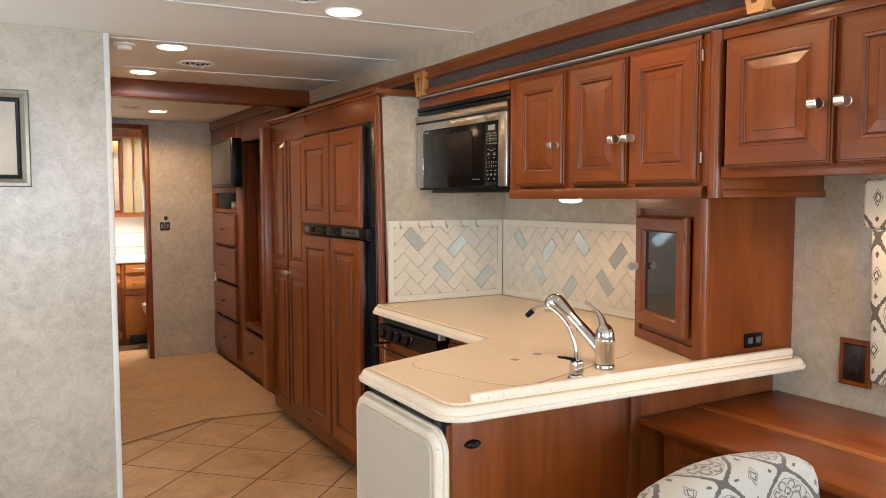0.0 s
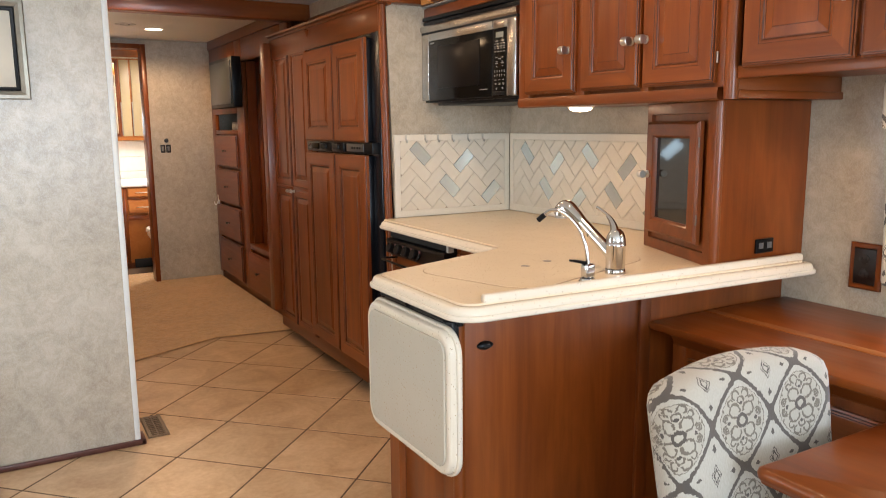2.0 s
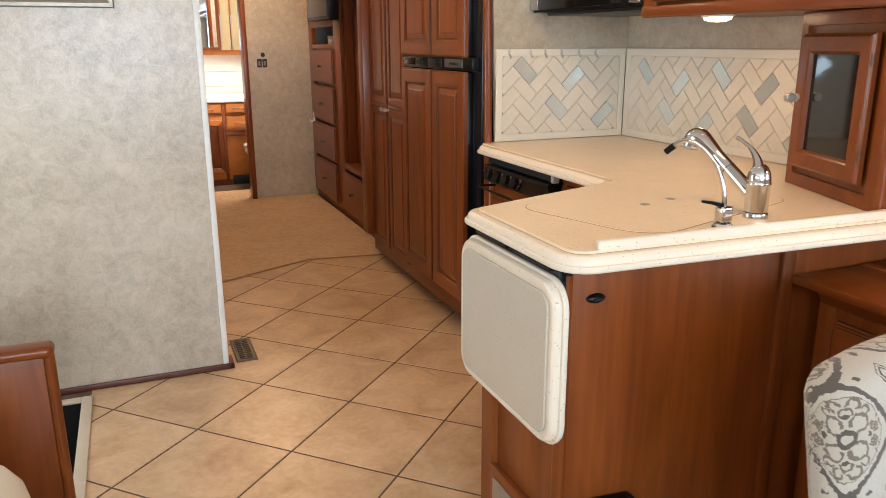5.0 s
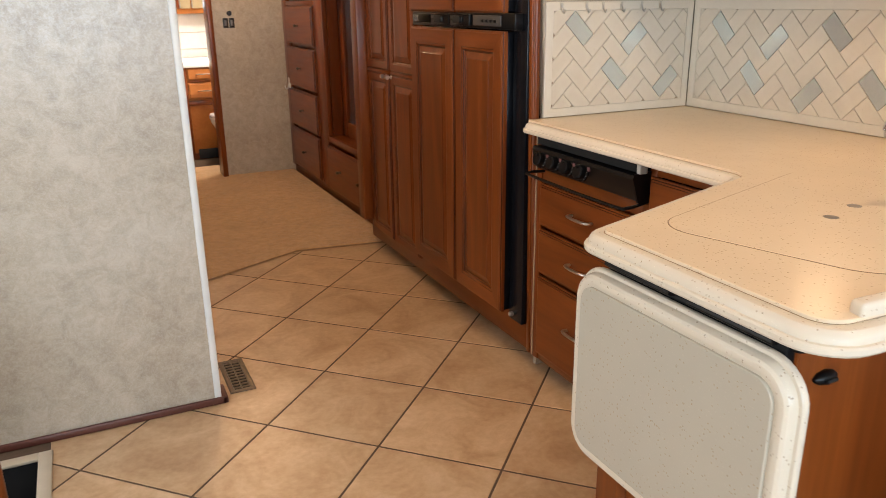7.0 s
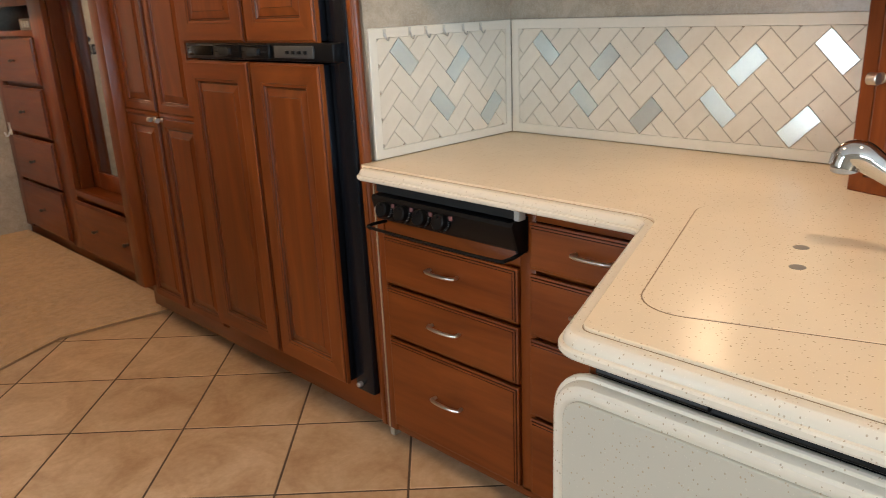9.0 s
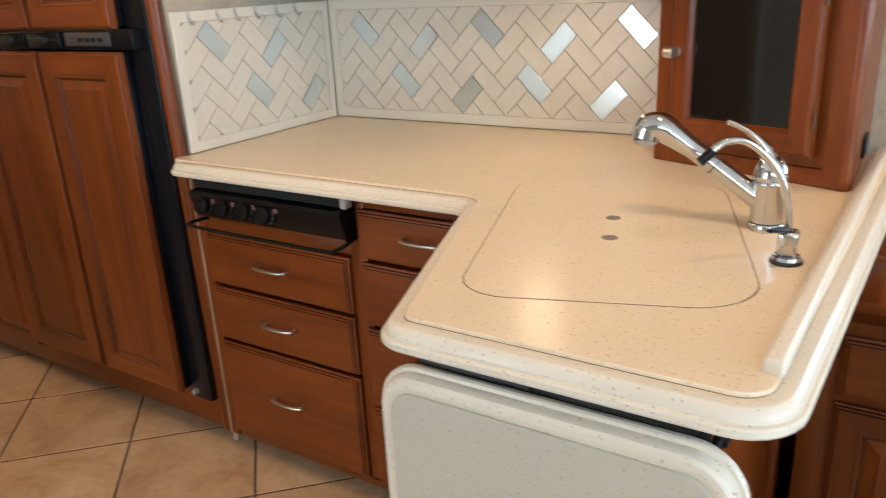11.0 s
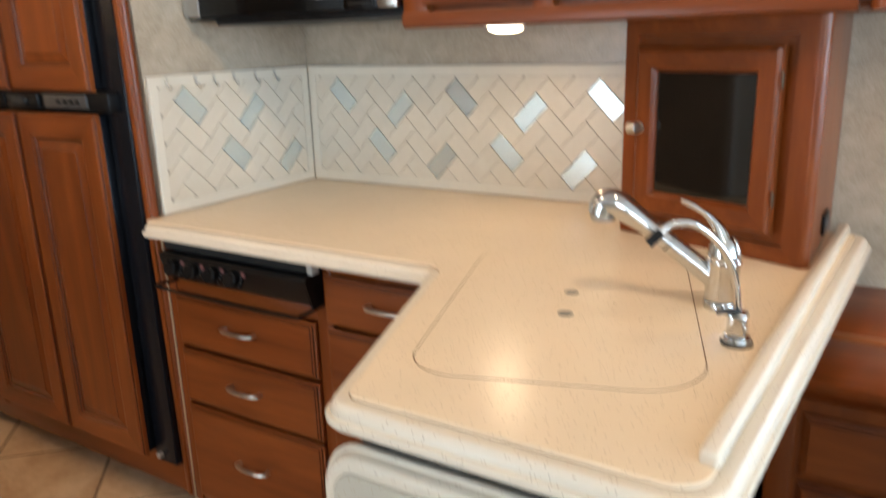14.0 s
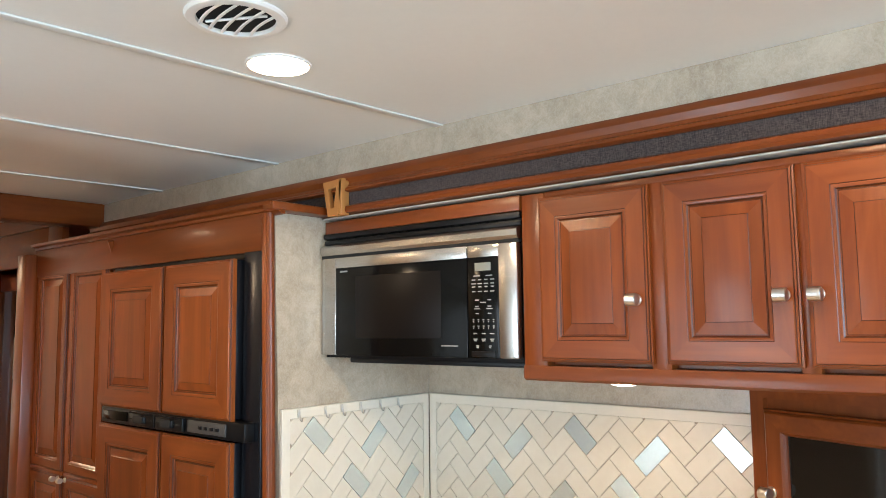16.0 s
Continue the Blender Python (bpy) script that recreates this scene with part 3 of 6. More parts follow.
setting("wall_slide", join(
    box(X_WALL, 2.3, -0.6, -0.10, -0.1, 2.2, 0), box(X_WALL, 2.3, -0.10, 1.24, -0.1, 0.93, 0), box(X_WALL, 2.3, -0.10, 1.24, 1.42, 2.2, 0), box(X_WALL, 2.3, 1.24, 3.36, -0.1, 2.2, 0)),
    WALLPAPER, "mottled beige wallpapered wall behind the kitchen", "wall")
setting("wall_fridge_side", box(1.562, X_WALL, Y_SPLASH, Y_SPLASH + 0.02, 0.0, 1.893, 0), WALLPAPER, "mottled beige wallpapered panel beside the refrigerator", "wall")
setting("wall_partition", box(-1.4, 0.408, 3.51, 3.56, 0.0, CEIL - 0.0005, 0), WALLPAPER, "silvery mottled wallpapered partition wall", "wall")
setting("wall_hall", box(0.39, 0.43, 3.562, 7.15, 0.0, CEIL + 0.009, 0), WALLPAPER, "mottled wallpapered wall along the hall", "wall")
setting("trim_partition_edge", box(0.4085, 0.431, 3.506, 3.561, 0.012, CEIL - 0.001, 0.004), TRIM_WHITE, "pale plastic corner trim on the partition", "trim")
setting("baseboard", join(box(-1.4, 0.45, 3.497, 3.509, 0.001, 0.026, 0.004), box(0.4315, 0.452, 3.497, 3.60, 0.001, 0.026, 0.004)), BASEBOARD, "narrow dark red-brown baseboard strip", "baseboard")
setting("wall_bedroom", join(box(1.125, 2.4, 7.15, 7.22, 0.0, CEIL + 0.0095, 0), box(0.42, 1.125, 7.15, 7.22, 2.06, CEIL + 0.0095, 0)), WALLPAPER, "grey mottled wallpapered wall at the end of the hall", "wall")
setting("wall_back_right", box(2.2, 2.3, 3.36, 9.2, -0.1, 2.2, 0), WALLPAPER, "plain wall closing the far side", "wall")
setting("wall_left", join(box(-1.5, -1.4, -2.9, -0.6, -0.1, 2.2, 0), box(-1.5, -1.4, -0.6, 1.0, -0.1, 0.9, 0), box(-1.5, -1.4, -0.6, 1.0, 1.7, 2.2, 0), box(-1.5, -1.4, 1.0, 2.72, -0.1, 2.2, 0), box(-1.5, -1.4, 2.72, 3.42, -0.1, 0.08, 0), box(-1.5, -1.4, 2.72, 3.42, 1.74, 2.2, 0), box(-1.5, -1.4, 3.42, 9.2, -0.1, 2.2, 0)),
        WALLPAPER, "plain wallpapered side wall with window and entry door openings", "wall")
setting("wall_front", join(box(-1.4, 2.4, -2.9, -2.8, -0.1, 0.8, 0), box(-1.4, 2.4, -2.9, -2.8, 1.9, 2.2, 0), box(-1.4, -0.95, -2.9, -2.8, 0.8, 1.9, 0), box(1.35, 2.4, -2.9, -2.8, 0.8, 1.9, 0)),
        WALLPAPER, "plain front wall round the windshield opening", "wall")
setting("wall_right_front", box(1.72, 1.8, -2.8, -0.6, -0.1, 2.2, 0), WALLPAPER, "plain side wall in front of the slide-out", "wall")
setting("wall_bath_back", box(-0.3, 2.2, 8.6, 8.7, -0.1, 2.2, 0), plain("bath_wall_paint", (0.74, 0.68, 0.54), 0.5), "pale cream bathroom wall", "wall")
setting("wall_bath_left", box(0.30, 0.40, 7.22, 8.6, -0.1, 2.2, 0), WALLPAPER, "plain bathroom side wall", "wall")
setting("wall_bath_right", box(2.0, 2.08, 7.22, 8.6, -0.1, 2.2, 0), WALLPAPER, "plain bathroom side wall", "wall")

# shade inside the well is put into the colour of its faces
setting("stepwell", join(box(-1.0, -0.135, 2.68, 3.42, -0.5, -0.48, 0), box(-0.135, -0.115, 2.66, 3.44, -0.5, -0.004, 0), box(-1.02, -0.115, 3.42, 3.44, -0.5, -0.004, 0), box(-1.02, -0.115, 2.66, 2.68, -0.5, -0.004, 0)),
        DARK, "sunken entry stepwell in the floor, its shade painted near-black", "stepwell")
setting("trim_stepwell", join(box(-0.142, -0.102, 2.665, 3.445, -0.005, 0.006, 0.003), box(-1.0, -0.142, 3.405, 3.445, -0.005, 0.006, 0.003)), plain("cream_edging", (0.55, 0.47, 0.36), 0.45, 0, 0.08), "cream plastic edging round the entry stepwell", "trim")

# carpet with a scalloped front edge
cb = bmesh.new()
edge = bend([(0.44, 4.70, 0), (0.62, 4.79, 0), (1.06, 5.00, 0), (1.16, 5.015, 0), (1.58, 4.955, 0), (1.66, 4.94, 0)], 5)
front_low, front_top, back_top = [], [], []
for p in edge:
    front_low.append(cb.verts.new((p.x, p.y, 0.0005)))
    front_top.append(cb.verts.new((p.x, p.y + 0.012, 0.013)))
    back_top.append(cb.verts.new((p.x, 7.60, 0.013)))
for i in range(len(edge) - 1):
    cb.faces.new((front_low[i], front_low[i + 1], front_top[i + 1], front_top[i]))
    cb.faces.new((front_top[i], front_top[i + 1], back_top[i + 1], back_top[i]))
setting("carpet", cb, CARPET, "worn tan cut-pile carpet with a bound front edge", "carpet")
setting("carpet_binding", tube([(p.x, p.y, 0.006) for p in edge], 0.0045, 8), plain("carpet_binding", (0.30, 0.18, 0.09), 0.9, 0, 0.3, 200, 0.001), "dark bound edge where carpet meets tile", "carpet edge")

# band above the slide-out: wallpaper, crown, tweed strip, wooden rail, white seal
Y0, Y1 = -0.6, 4.80
setting("wall_slide_header", box(1.715, 1.78, Y0, Y1, 1.90, CEIL - 0.0005, 0), WALLPAPER, "wallpapered band between ceiling and cabinets", "wall")


def extrude_y(profile, y0, y1):
    bm = bmesh.new()
    a = [bm.verts.new((x, y0, z)) for x, z in profile]
    b = [bm.verts.new((x, y1, z)) for x, z in profile]
    for i in range(len(profile)):
        j = (i + 1) % len(profile)
        bm.faces.new((a[i], a[j], b[j], b[i]))
    bm.faces.new(a[::-1])
    bm.faces.new(b)
    return bm


setting("trim_crown", extrude_y([(1.7145, 2.013), (1.706, 2.013), (1.697, 2.004), (1.694, 1.993), (1.699, 1.978), (1.694, 1.968), (1.685, 1.963), (1.681, 1.955), (1.690, 1.951), (1.7145, 1.951)], Y0, Y1), WOOD_Y, "moulded cherry crown along the slide-out", "trim")
setting("valance_strip", box(1.702, 1.7146, Y0, 3.9, 1.912, 1.9508, 0), TWEED, "charcoal tweed strip between the wooden mouldings", "trim")
setting("trim_slide_rail", extrude_y([(1.7144, 1.9116), (1.694, 1.9116), (1.684, 1.907), (1.681, 1.897), (1.686, 1.889), (1.7144, 1.886)], Y0, 3.256), WOOD_Y, "cherry rail under the tweed strip", "trim")
setting("trim_seal", box(1.706, 1.79, Y0, 3.255, 1.8795, 1.8845, 0.002), plain("grey_seal", (0.42, 0.41, 0.39), 0.5), "pale grey rubber seal above the wall cabinets", "trim")
setting("ceiling_slide", box(1.791, X_WALL, Y0, 3.255, 1.885, 1.90, 0), CEILING, "low ceiling over the slide-out kitchen", "ceiling")
setting("beam", box(0.445, 1.714, 4.70, 4.80, 1.992, CEIL - 0.001, 0.006), WOOD_X, "cherry header beam across the hall ceiling", "beam")
setting("trim_bath_jamb", join(box(1.085, 1.1245, 7.10, 7.26, 0.0135, 2.06, 0.004), box(0.44, 1.085, 7.10, 7.26, 2.02, 2.06, 0.004)), WOOD_Z, "dark cherry door jamb of the bathroom doorway", "door frame")
setting("trim_bath_header", box(0.42, 1.4, 7.30, 7.33, 1.965, 2.08, 0.004), WOOD_ORANGE, "bright orange header board in the bathroom", "trim")


# brackets that hold the tweed strip
def rail_bracket(y):
    t = thing("valance_bracket", (1.69, y, 1.89), "small honey-coloured wooden bracket over the tweed strip", "bracket", "valance brackets")
    bm = bmesh.new()
    outer = [(-0.042, 0.092), (0.042, 0.098), (0.026, -0.012), (-0.020, -0.012)]
    inner = [(-0.020, 0.070), (0.016, 0.073), (0.007, 0.012), (-0.008, 0.012)]
    loops = []
    for pts, d in ((outer, 1.685), (outer, 1.668), (inner, 1.668), (inner, 1.685)):
        loops.append([bm.verts.new((d, y - a, 1.892 + h)) for a, h in pts])
    for q in range(4):
        a, b = loops[q], loops[(q + 1) % 4]
        for k in range(4):
            j = (k + 1) % 4
            bm.faces.new((a[k], a[j], b[j], b[k]))
    part("bracket_plate", bm, WOOD_HONEY, t)
    part("spacer", box(1.668, 1.700, y - 0.040, y - 0.028, 1.882, 1.986, 0.002), WOOD_HONEY, t)


WOOD_HONEY = wood("honey_wood", 2, (0.36, 0.14, 0.035), (0.47, 0.20, 0.055), (0.56, 0.26, 0.08))
rail_bracket(3.165)
rail_bracket(1.40)

# ---- ceiling fixtures ----
for lx, ly in CEILING_LAMPS:
    t = thing("ceiling_lamp", (lx, ly, CEIL), "lit round recessed ceiling lamp with a white rim", "ceiling lamp", "recessed ceiling lamps")
    zc = CEIL if ly < 4.75 else CEIL + 0.01
    part("rim", lathe([(0.068, 0.0), (0.068, -0.002), (0.066, -0.004), (0.063, -0.004), (0.0625, -0.001)], Matrix.Translation((lx, ly, zc)), 32), WHITE, t)
    part("lens", lathe([(0.0624, -0.0012), (0.060, -0.005), (0.036, -0.008), (0.008, -0.009)], Matrix.Translation((lx, ly, zc)), 32), LAMP, t, "glowing frosted lens")


def ceiling_vent(x, y, r, zc):
    t = thing("ceiling_vent", (x, y, zc), "round white plastic ceiling air vent with slanted slats", "air vent", "ceiling vents")
    m = Matrix.Translation((x, y, zc))
    part("vent_rim", lathe([(r, 0), (r, -0.003), (r * 0.96, -0.007), (r * 0.82, -0.009), (r * 0.785, -0.008), (r * 0.775, -0.001)], m, 36), WHITE, t)
    # flat near-black disc stands for the shade inside the duct
    part("vent_hollow", lathe([(r * 0.772, -0.0004), (r * 0.770, -0.0012)], m, 36), DARK, t, "duct behind the slats, its shade painted on a flat disc")
    turn = Matrix.Translation((x, y, zc)) @ Matrix.Rotation(radians(78), 4, 'Z')
    for k in range(-2, 3):
        off = k * r * 0.27
        h = math.sqrt(max(0.0, (r * 0.77) ** 2 - off ** 2)) - 0.001
        bow = [turn @ Vector((h * q / 4, off + 0.005 * (1 - (q / 4) ** 2), -0.006)) for q in range(-4, 5)]
        part("slat", tube(bow, 0.0036, 6, 0.55), WHITE, t)
    part("damper", tube([turn @ Vector((-r * 0.5, -r * 0.42, -0.0045)), turn @ Vector((r * 0.45, r * 0.45, -0.0045))], 0.0026, 6), WHITE, t)


ceiling_vent(0.927, 2.572, 0.088, CEIL)
ceiling_vent(0.885, 4.04, 0.088, CEIL)
ceiling_vent(0.86, 6.2, 0.07, CEIL + 0.01)
t = thing("smoke_alarm", (0.514, 3.714, CEIL), "small round white ceiling alarm", "smoke alarm")
part("alarm_base", lathe([(0.045, 0), (0.045, -0.006), (0.040, -0.010)], Matrix.Translation((0.514, 3.714, CEIL)), 28), WHITE, t)
part("alarm_cap", lathe([(0.030, -0.010), (0.030, -0.022), (0.024, -0.028), (0.006, -0.029)], Matrix.Translation((0.514, 3.714, CEIL)), 28), WHITE, t)

# ---- refrigerator and tall cabinets ----
XN = (-1, 0, 0)
UY = (0, -1, 0)      # across a face that looks along -x, from far to near

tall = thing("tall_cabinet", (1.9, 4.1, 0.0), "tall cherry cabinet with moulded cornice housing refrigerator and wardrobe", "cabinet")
# toe board colour carries the shade of its recess
part("base", box(1.625, 2.19, 3.285, 4.985, 0.0, 0.10, 0.003), SHADE_WOOD, tall, "recessed toe board with shade in its colour")
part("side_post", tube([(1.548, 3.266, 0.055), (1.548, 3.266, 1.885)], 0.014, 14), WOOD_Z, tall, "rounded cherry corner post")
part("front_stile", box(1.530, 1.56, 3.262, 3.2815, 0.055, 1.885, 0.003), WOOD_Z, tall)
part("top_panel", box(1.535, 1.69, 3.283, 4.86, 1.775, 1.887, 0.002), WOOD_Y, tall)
part("bottom_rail", box(1.542, 1.70, 3.283, 4.962, 0.055, 0.178, 0.003), WOOD_Y, tall)
part("divider", box(1.528, 1.70, 4.195, 4.225, 0.18, 1.84, 0.003), WOOD_Z, tall)
part("carcass", box(1.60, 2.19, 4.226, 4.86, 0.10, 1.774, 0), WOOD_Z, tall)
part("cornice", join(extrude_y([(1.535, 1.878), (1.52, 1.880), (1.508, 1.888), (1.50, 1.898), (1.484, 1.902), (1.480, 1.912), (1.535, 1.912)], 3.215, 4.87),
                     box(1.485, 1.70, 3.206, 3.258, 1.888, 1.912, 0.004), box(1.50, 1.70, 3.258, 4.87, 1.888, 1.9115, 0.002)), WOOD_Y, tall)
part("end_post", box(1.468, 1.60, 4.875, 4.965, 0.175, 1.872, 0.004), WOOD_Z, tall)
part("bracket", join(box(1.512, 1.535, 4.195, 4.215, 1.79, 1.885, 0.003), tube(bend([(1.50, 4.19, 1.878), (1.515, 4.20, 1.84), (1.527, 4.206, 1.79)], 5), [0.014 - 0.0006 * k for k in range(11)], 10)), WOOD_Z, tall, "carved corbel under the cornice")
for y0, y1 in ((4.237, 4.546), (4.564, 4.862)):
    d = panel_door(tall, (1.532, y1, 1.0), UY, XN, y1 - y0, 0.81, WOOD_Y, 0.05, 0.022, "door_upper")
    d = panel_door(tall, (1.532, y1, 0.135), UY, XN, y1 - y0, 0.855, WOOD_Y, 0.05, 0.022, "door_lower")
    part("door_joint", box(1.512, 1.532, y0, y1, 0.988, 1.002, 0.001), WOOD_Y, tall)
for y in (4.525, 4.588):
    knob(tall, (1.511, y, 0.977), XN, 0.010)

# tall unit's near end skewed out towards the top to fit the camera's view
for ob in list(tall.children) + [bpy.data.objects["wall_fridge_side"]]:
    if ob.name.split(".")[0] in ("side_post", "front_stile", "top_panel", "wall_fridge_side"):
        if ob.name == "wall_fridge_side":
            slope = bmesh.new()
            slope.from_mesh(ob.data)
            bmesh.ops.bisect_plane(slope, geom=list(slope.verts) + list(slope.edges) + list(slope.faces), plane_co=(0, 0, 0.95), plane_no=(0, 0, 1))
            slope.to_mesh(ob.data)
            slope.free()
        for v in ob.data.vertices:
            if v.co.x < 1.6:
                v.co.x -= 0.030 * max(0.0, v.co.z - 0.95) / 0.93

fridge = thing("refrigerator", (1.9, 3.73, 0.178), "black refrigerator with raised-panel cherry doors in a tall cabinet", "refrigerator")
part("body", box(1.534, 2.15, 3.302, 4.19, 0.18, 1.768, 0.003), BLACK_METAL, fridge, "black enamelled body")
part("top_frame", box(1.516, 1.54, 3.284, 4.19, 1.757, 1.777, 0.003), BLACK, fridge)
part("side_frame", box(1.506, 1.54, 3.282, 3.372, 0.165, 1.777, 0.004), BLACK_METAL, fridge, "black metal frame strip")
for z0, z1, nm in ((1.288, 1.755, "freezer_door"), (0.192, 1.222, "main_door")):
    d = part(nm, box(1.488, 1.528, 3.3825, 4.178, z0, z1, 0.004), BLACK_METAL, fridge, "black door edge behind cherry panels")
    for y0, y1 in ((3.380, 3.756), (3.768, 4.182)):
        at = to_plane((1.488, y1, z0 - 0.004), UY, XN)
        W, H, s, tt = y1 - y0, z1 - z0 + 0.006, 0.075, 0.020
        part("wood_frame", loft_rect([(0, 0), (0, tt * 0.6), (0.003, tt * 0.64), (0.004, tt * 0.84), (0.007, tt * 0.88), (0.009, tt), (s - 0.013, tt), (s - 0.0115, tt * 0.92), (s - 0.009, tt * 0.94), (s - 0.003, tt * 0.88), (s, tt * 0.70), (s + 0.002, tt * 0.56)], W, H, at, False, True, grooves=(2, 6, 9)), [WOOD_Z, WOOD_Y, SHADE_WOOD], d, "cherry frame", 8)
        part("wood_panel", loft_rect([(s - 0.001, tt * 0.4), (s + 0.001, tt * 0.56), (s + 0.005, tt * 0.60), (s + 0.028, tt * 0.90), (s + 0.0295, tt * 0.96), (s + 0.031, tt * 0.975)], W, H, at, split=False, grooves=(1, 3)), [WOOD_Z, WOOD_Y, SHADE_WOOD], d, "raised cherry panel", 8)
part("control_bar", box(1.474, 1.53, 3.312, 4.168, 1.230, 1.284, 0.004), BLACK, fridge, "black plastic control bar")
for y0, y1 in ((3.79, 3.95), (3.62, 3.78)):
    h = part("door_latch", join(box(1.462, 1.476, y0, y1, 1.236, 1.279, 0.004), box(1.452, 1.464, y0 + 0.045, y1 - 0.045, 1.246, 1.270, 0.005)), BLACK, fridge)
    ym = (y0 + y1) / 2
    # scoop is a raised pad; its hollow's shade is only colour
    part("grip", moulded(rounded([(ym - 0.032, 1.246, 0.011), (ym + 0.032, 1.246, 0.011), (ym + 0.032, 1.271, 0.011), (ym - 0.032, 1.271, 0.011)], 4), [(0.0, 0.0), (0.0, 0.004), (0.002, 0.005)], lambda y, z, d: (1.4535 - d, y, z)), DARK, h, "finger scoop with its shade painted near-black")
    part("slit", box(1.4605, 1.4625, y0 + 0.008, y1 - 0.008, 1.255, 1.259, 0), DARK, h)
    part("lip", tube([(1.461, y0 + 0.006, 1.277), (1.461, y1 - 0.006, 1.277)], 0.003, 8), BLACK_METAL, h)
cp = part("control_panel", box(1.468, 1.475, 3.40, 3.60, 1.240, 1.276, 0.002), plain("dull_grey_panel", (0.05, 0.048, 0.046), 0.4, 0, 0.1), fridge, "small silver control panel with faded print")
for k in range(4):
    part("button", box(1.465, 1.469, 3.43 + k * 0.03, 3.447 + k * 0.03, 1.252, 1.262, 0.001), BLACK, cp)
part("label_slot", box(1.470, 1.475, 3.98, 4.15, 1.242, 1.274, 0.002), GLOSS_BLACK, fridge)
part("door_peg", lathe([(0.008, 0), (0.008, 0.01), (0.005, 0.013)], Matrix.Translation((1.52, 3.33, 1.777)), 12), BLACK, fridge)
part("foot", lathe([(0.009, 0), (0.009, 0.014), (0.006, 0.017)], pose(1.506, 3.345, 0.19, 0, -90, 0), 12), PLATE_METAL, fridge, "small white hinge cap")

# ---- hall cabinets with drawers, opening and television ----
hall = thing("hall_cabinet", (1.8, 6.05, 0.0), "dark cherry built-in hall cabinet with drawers and a tall mirrored door", "cabinet")
XH = 1.66
part("plinth", box(XH + 0.02, 2.19, 4.99, 7.14, 0.0, 0.06, 0), WOOD_Y, hall)
for nm, y0, y1, z0, z1 in (("stile", 4.99, 5.14, 0.06, 2.03), ("rail", 5.14, 6.10, 1.86, 2.03), ("rail", 5.14, 6.10, 0.40, 0.44), ("stile", 6.10, 6.30, 0.06, 2.03), ("top_panel", 6.30, 7.145, 1.47, 2.03), ("stile", 7.02, 7.145, 0.06, 1.47), ("rail", 6.30, 7.02, 1.30, 1.335)):
    part(nm, box(XH, XH + 0.03, y0, y1, z0, z1, 0.002), WOOD_Y if nm == "rail" else WOOD_Z, hall)
part("top_board", box(XH - 0.01, 2.19, 4.99, 7.145, 2.03, CEIL + 0.008, 0), WOOD_Y, hall)
part("recess_back", box(XH + 0.16, XH + 0.18, 5.14, 6.10, 0.44, 1.86, 0), WOOD_Z, hall)
part("recess_side", join(box(XH + 0.03, XH + 0.16, 6.08, 6.10, 0.44, 1.86, 0), box(XH + 0.03, XH + 0.16, 5.14, 5.16, 0.44, 1.86, 0), box(XH + 0.03, XH + 0.16, 5.14, 6.10, 0.42, 0.44, 0)), WOOD_Z, hall)
gl = part("mirror_door", join(box(XH + 0.10, XH + 0.13, 5.16, 5.24, 0.445, 1.855, 0.003), box(XH + 0.10, XH + 0.13, 5.98, 6.075, 0.445, 1.855, 0.003), box(XH + 0.10, XH + 0.13, 5.24, 5.98, 0.445, 0.54, 0.003), box(XH + 0.10, XH + 0.13, 5.24, 5.98, 1.76, 1.855, 0.003)), WOOD_Z, hall)
part("mirror_pane", box(XH + 0.112, XH + 0.118, 5.23, 5.99, 0.53, 1.77, 0), TINTED_MIRROR, gl, "tinted mirror glass")
part("cubby", join(box(XH + 0.25, XH + 0.27, 6.30, 7.02, 1.335, 1.47, 0), box(XH + 0.03, XH + 0.25, 6.28, 6.30, 1.335, 1.47, 0)), WOOD_Z, hall)
part("carcass", box(XH + 0.28, 2.19, 4.99, 7.14, 0.06, 2.03, 0), WOOD_Z, hall)
part("drawer_back", box(XH + 0.03, XH + 0.05, 6.30, 7.02, 0.06, 1.30, 0), WOOD_Z, hall)
part("drawer_back_low", box(XH + 0.03, XH + 0.05, 5.14, 6.10, 0.06, 0.40, 0), WOOD_Z, hall)
for z0, z1 in ((1.03, 1.295), (0.715, 1.005), (0.41, 0.69), (0.085, 0.39)):
    d = slab_front(hall, (XH, 7.0, z0), UY, XN, 0.70, z1 - z0, WOOD_Y)
    knob(d, (XH - 0.02, 6.65, (z0 + z1) / 2), XN, 0.009, BRONZE, "small bronze knob")
d = slab_front(hall, (XH, 6.10, 0.075), UY, XN, 0.93, 0.305, WOOD_Y)
for y in (5.82, 5.42):
    knob(d, (XH - 0.02, y, 0.24), XN, 0.009, BRONZE, "small bronze knob")
t = thing("television", (1.6, 6.35, 1.51), "flat grey-black television mounted on the hall cabinet", "television")
part("casing", box(1.555, 1.63, 6.0, 6.70, 1.512, 1.892, 0.008), BLACK, t)
part("screen", box(1.549, 1.5555, 6.03, 6.67, 1.54, 1.865, 0.002), GREY_SCREEN, t, "unlit grey screen")
part("wall_mount", box(1.63, 1.662, 6.25, 6.45, 1.62, 1.78, 0.004), BLACK, t)
t = thing("radio", (1.70, 6.42, 1.335), "small grey radio unit in the cabinet cubby", "radio")
part("radio_body", box(1.665, 1.80, 6.32, 6.50, 1.336, 1.40, 0.004), plain("radio_grey", (0.10, 0.085, 0.075), 0.4), t)
for k in range(3):
    part("button", box(1.661, 1.666, 6.34 + k * 0.045, 6.37 + k * 0.045, 1.35, 1.385, 0.002), PLATE_METAL, t)
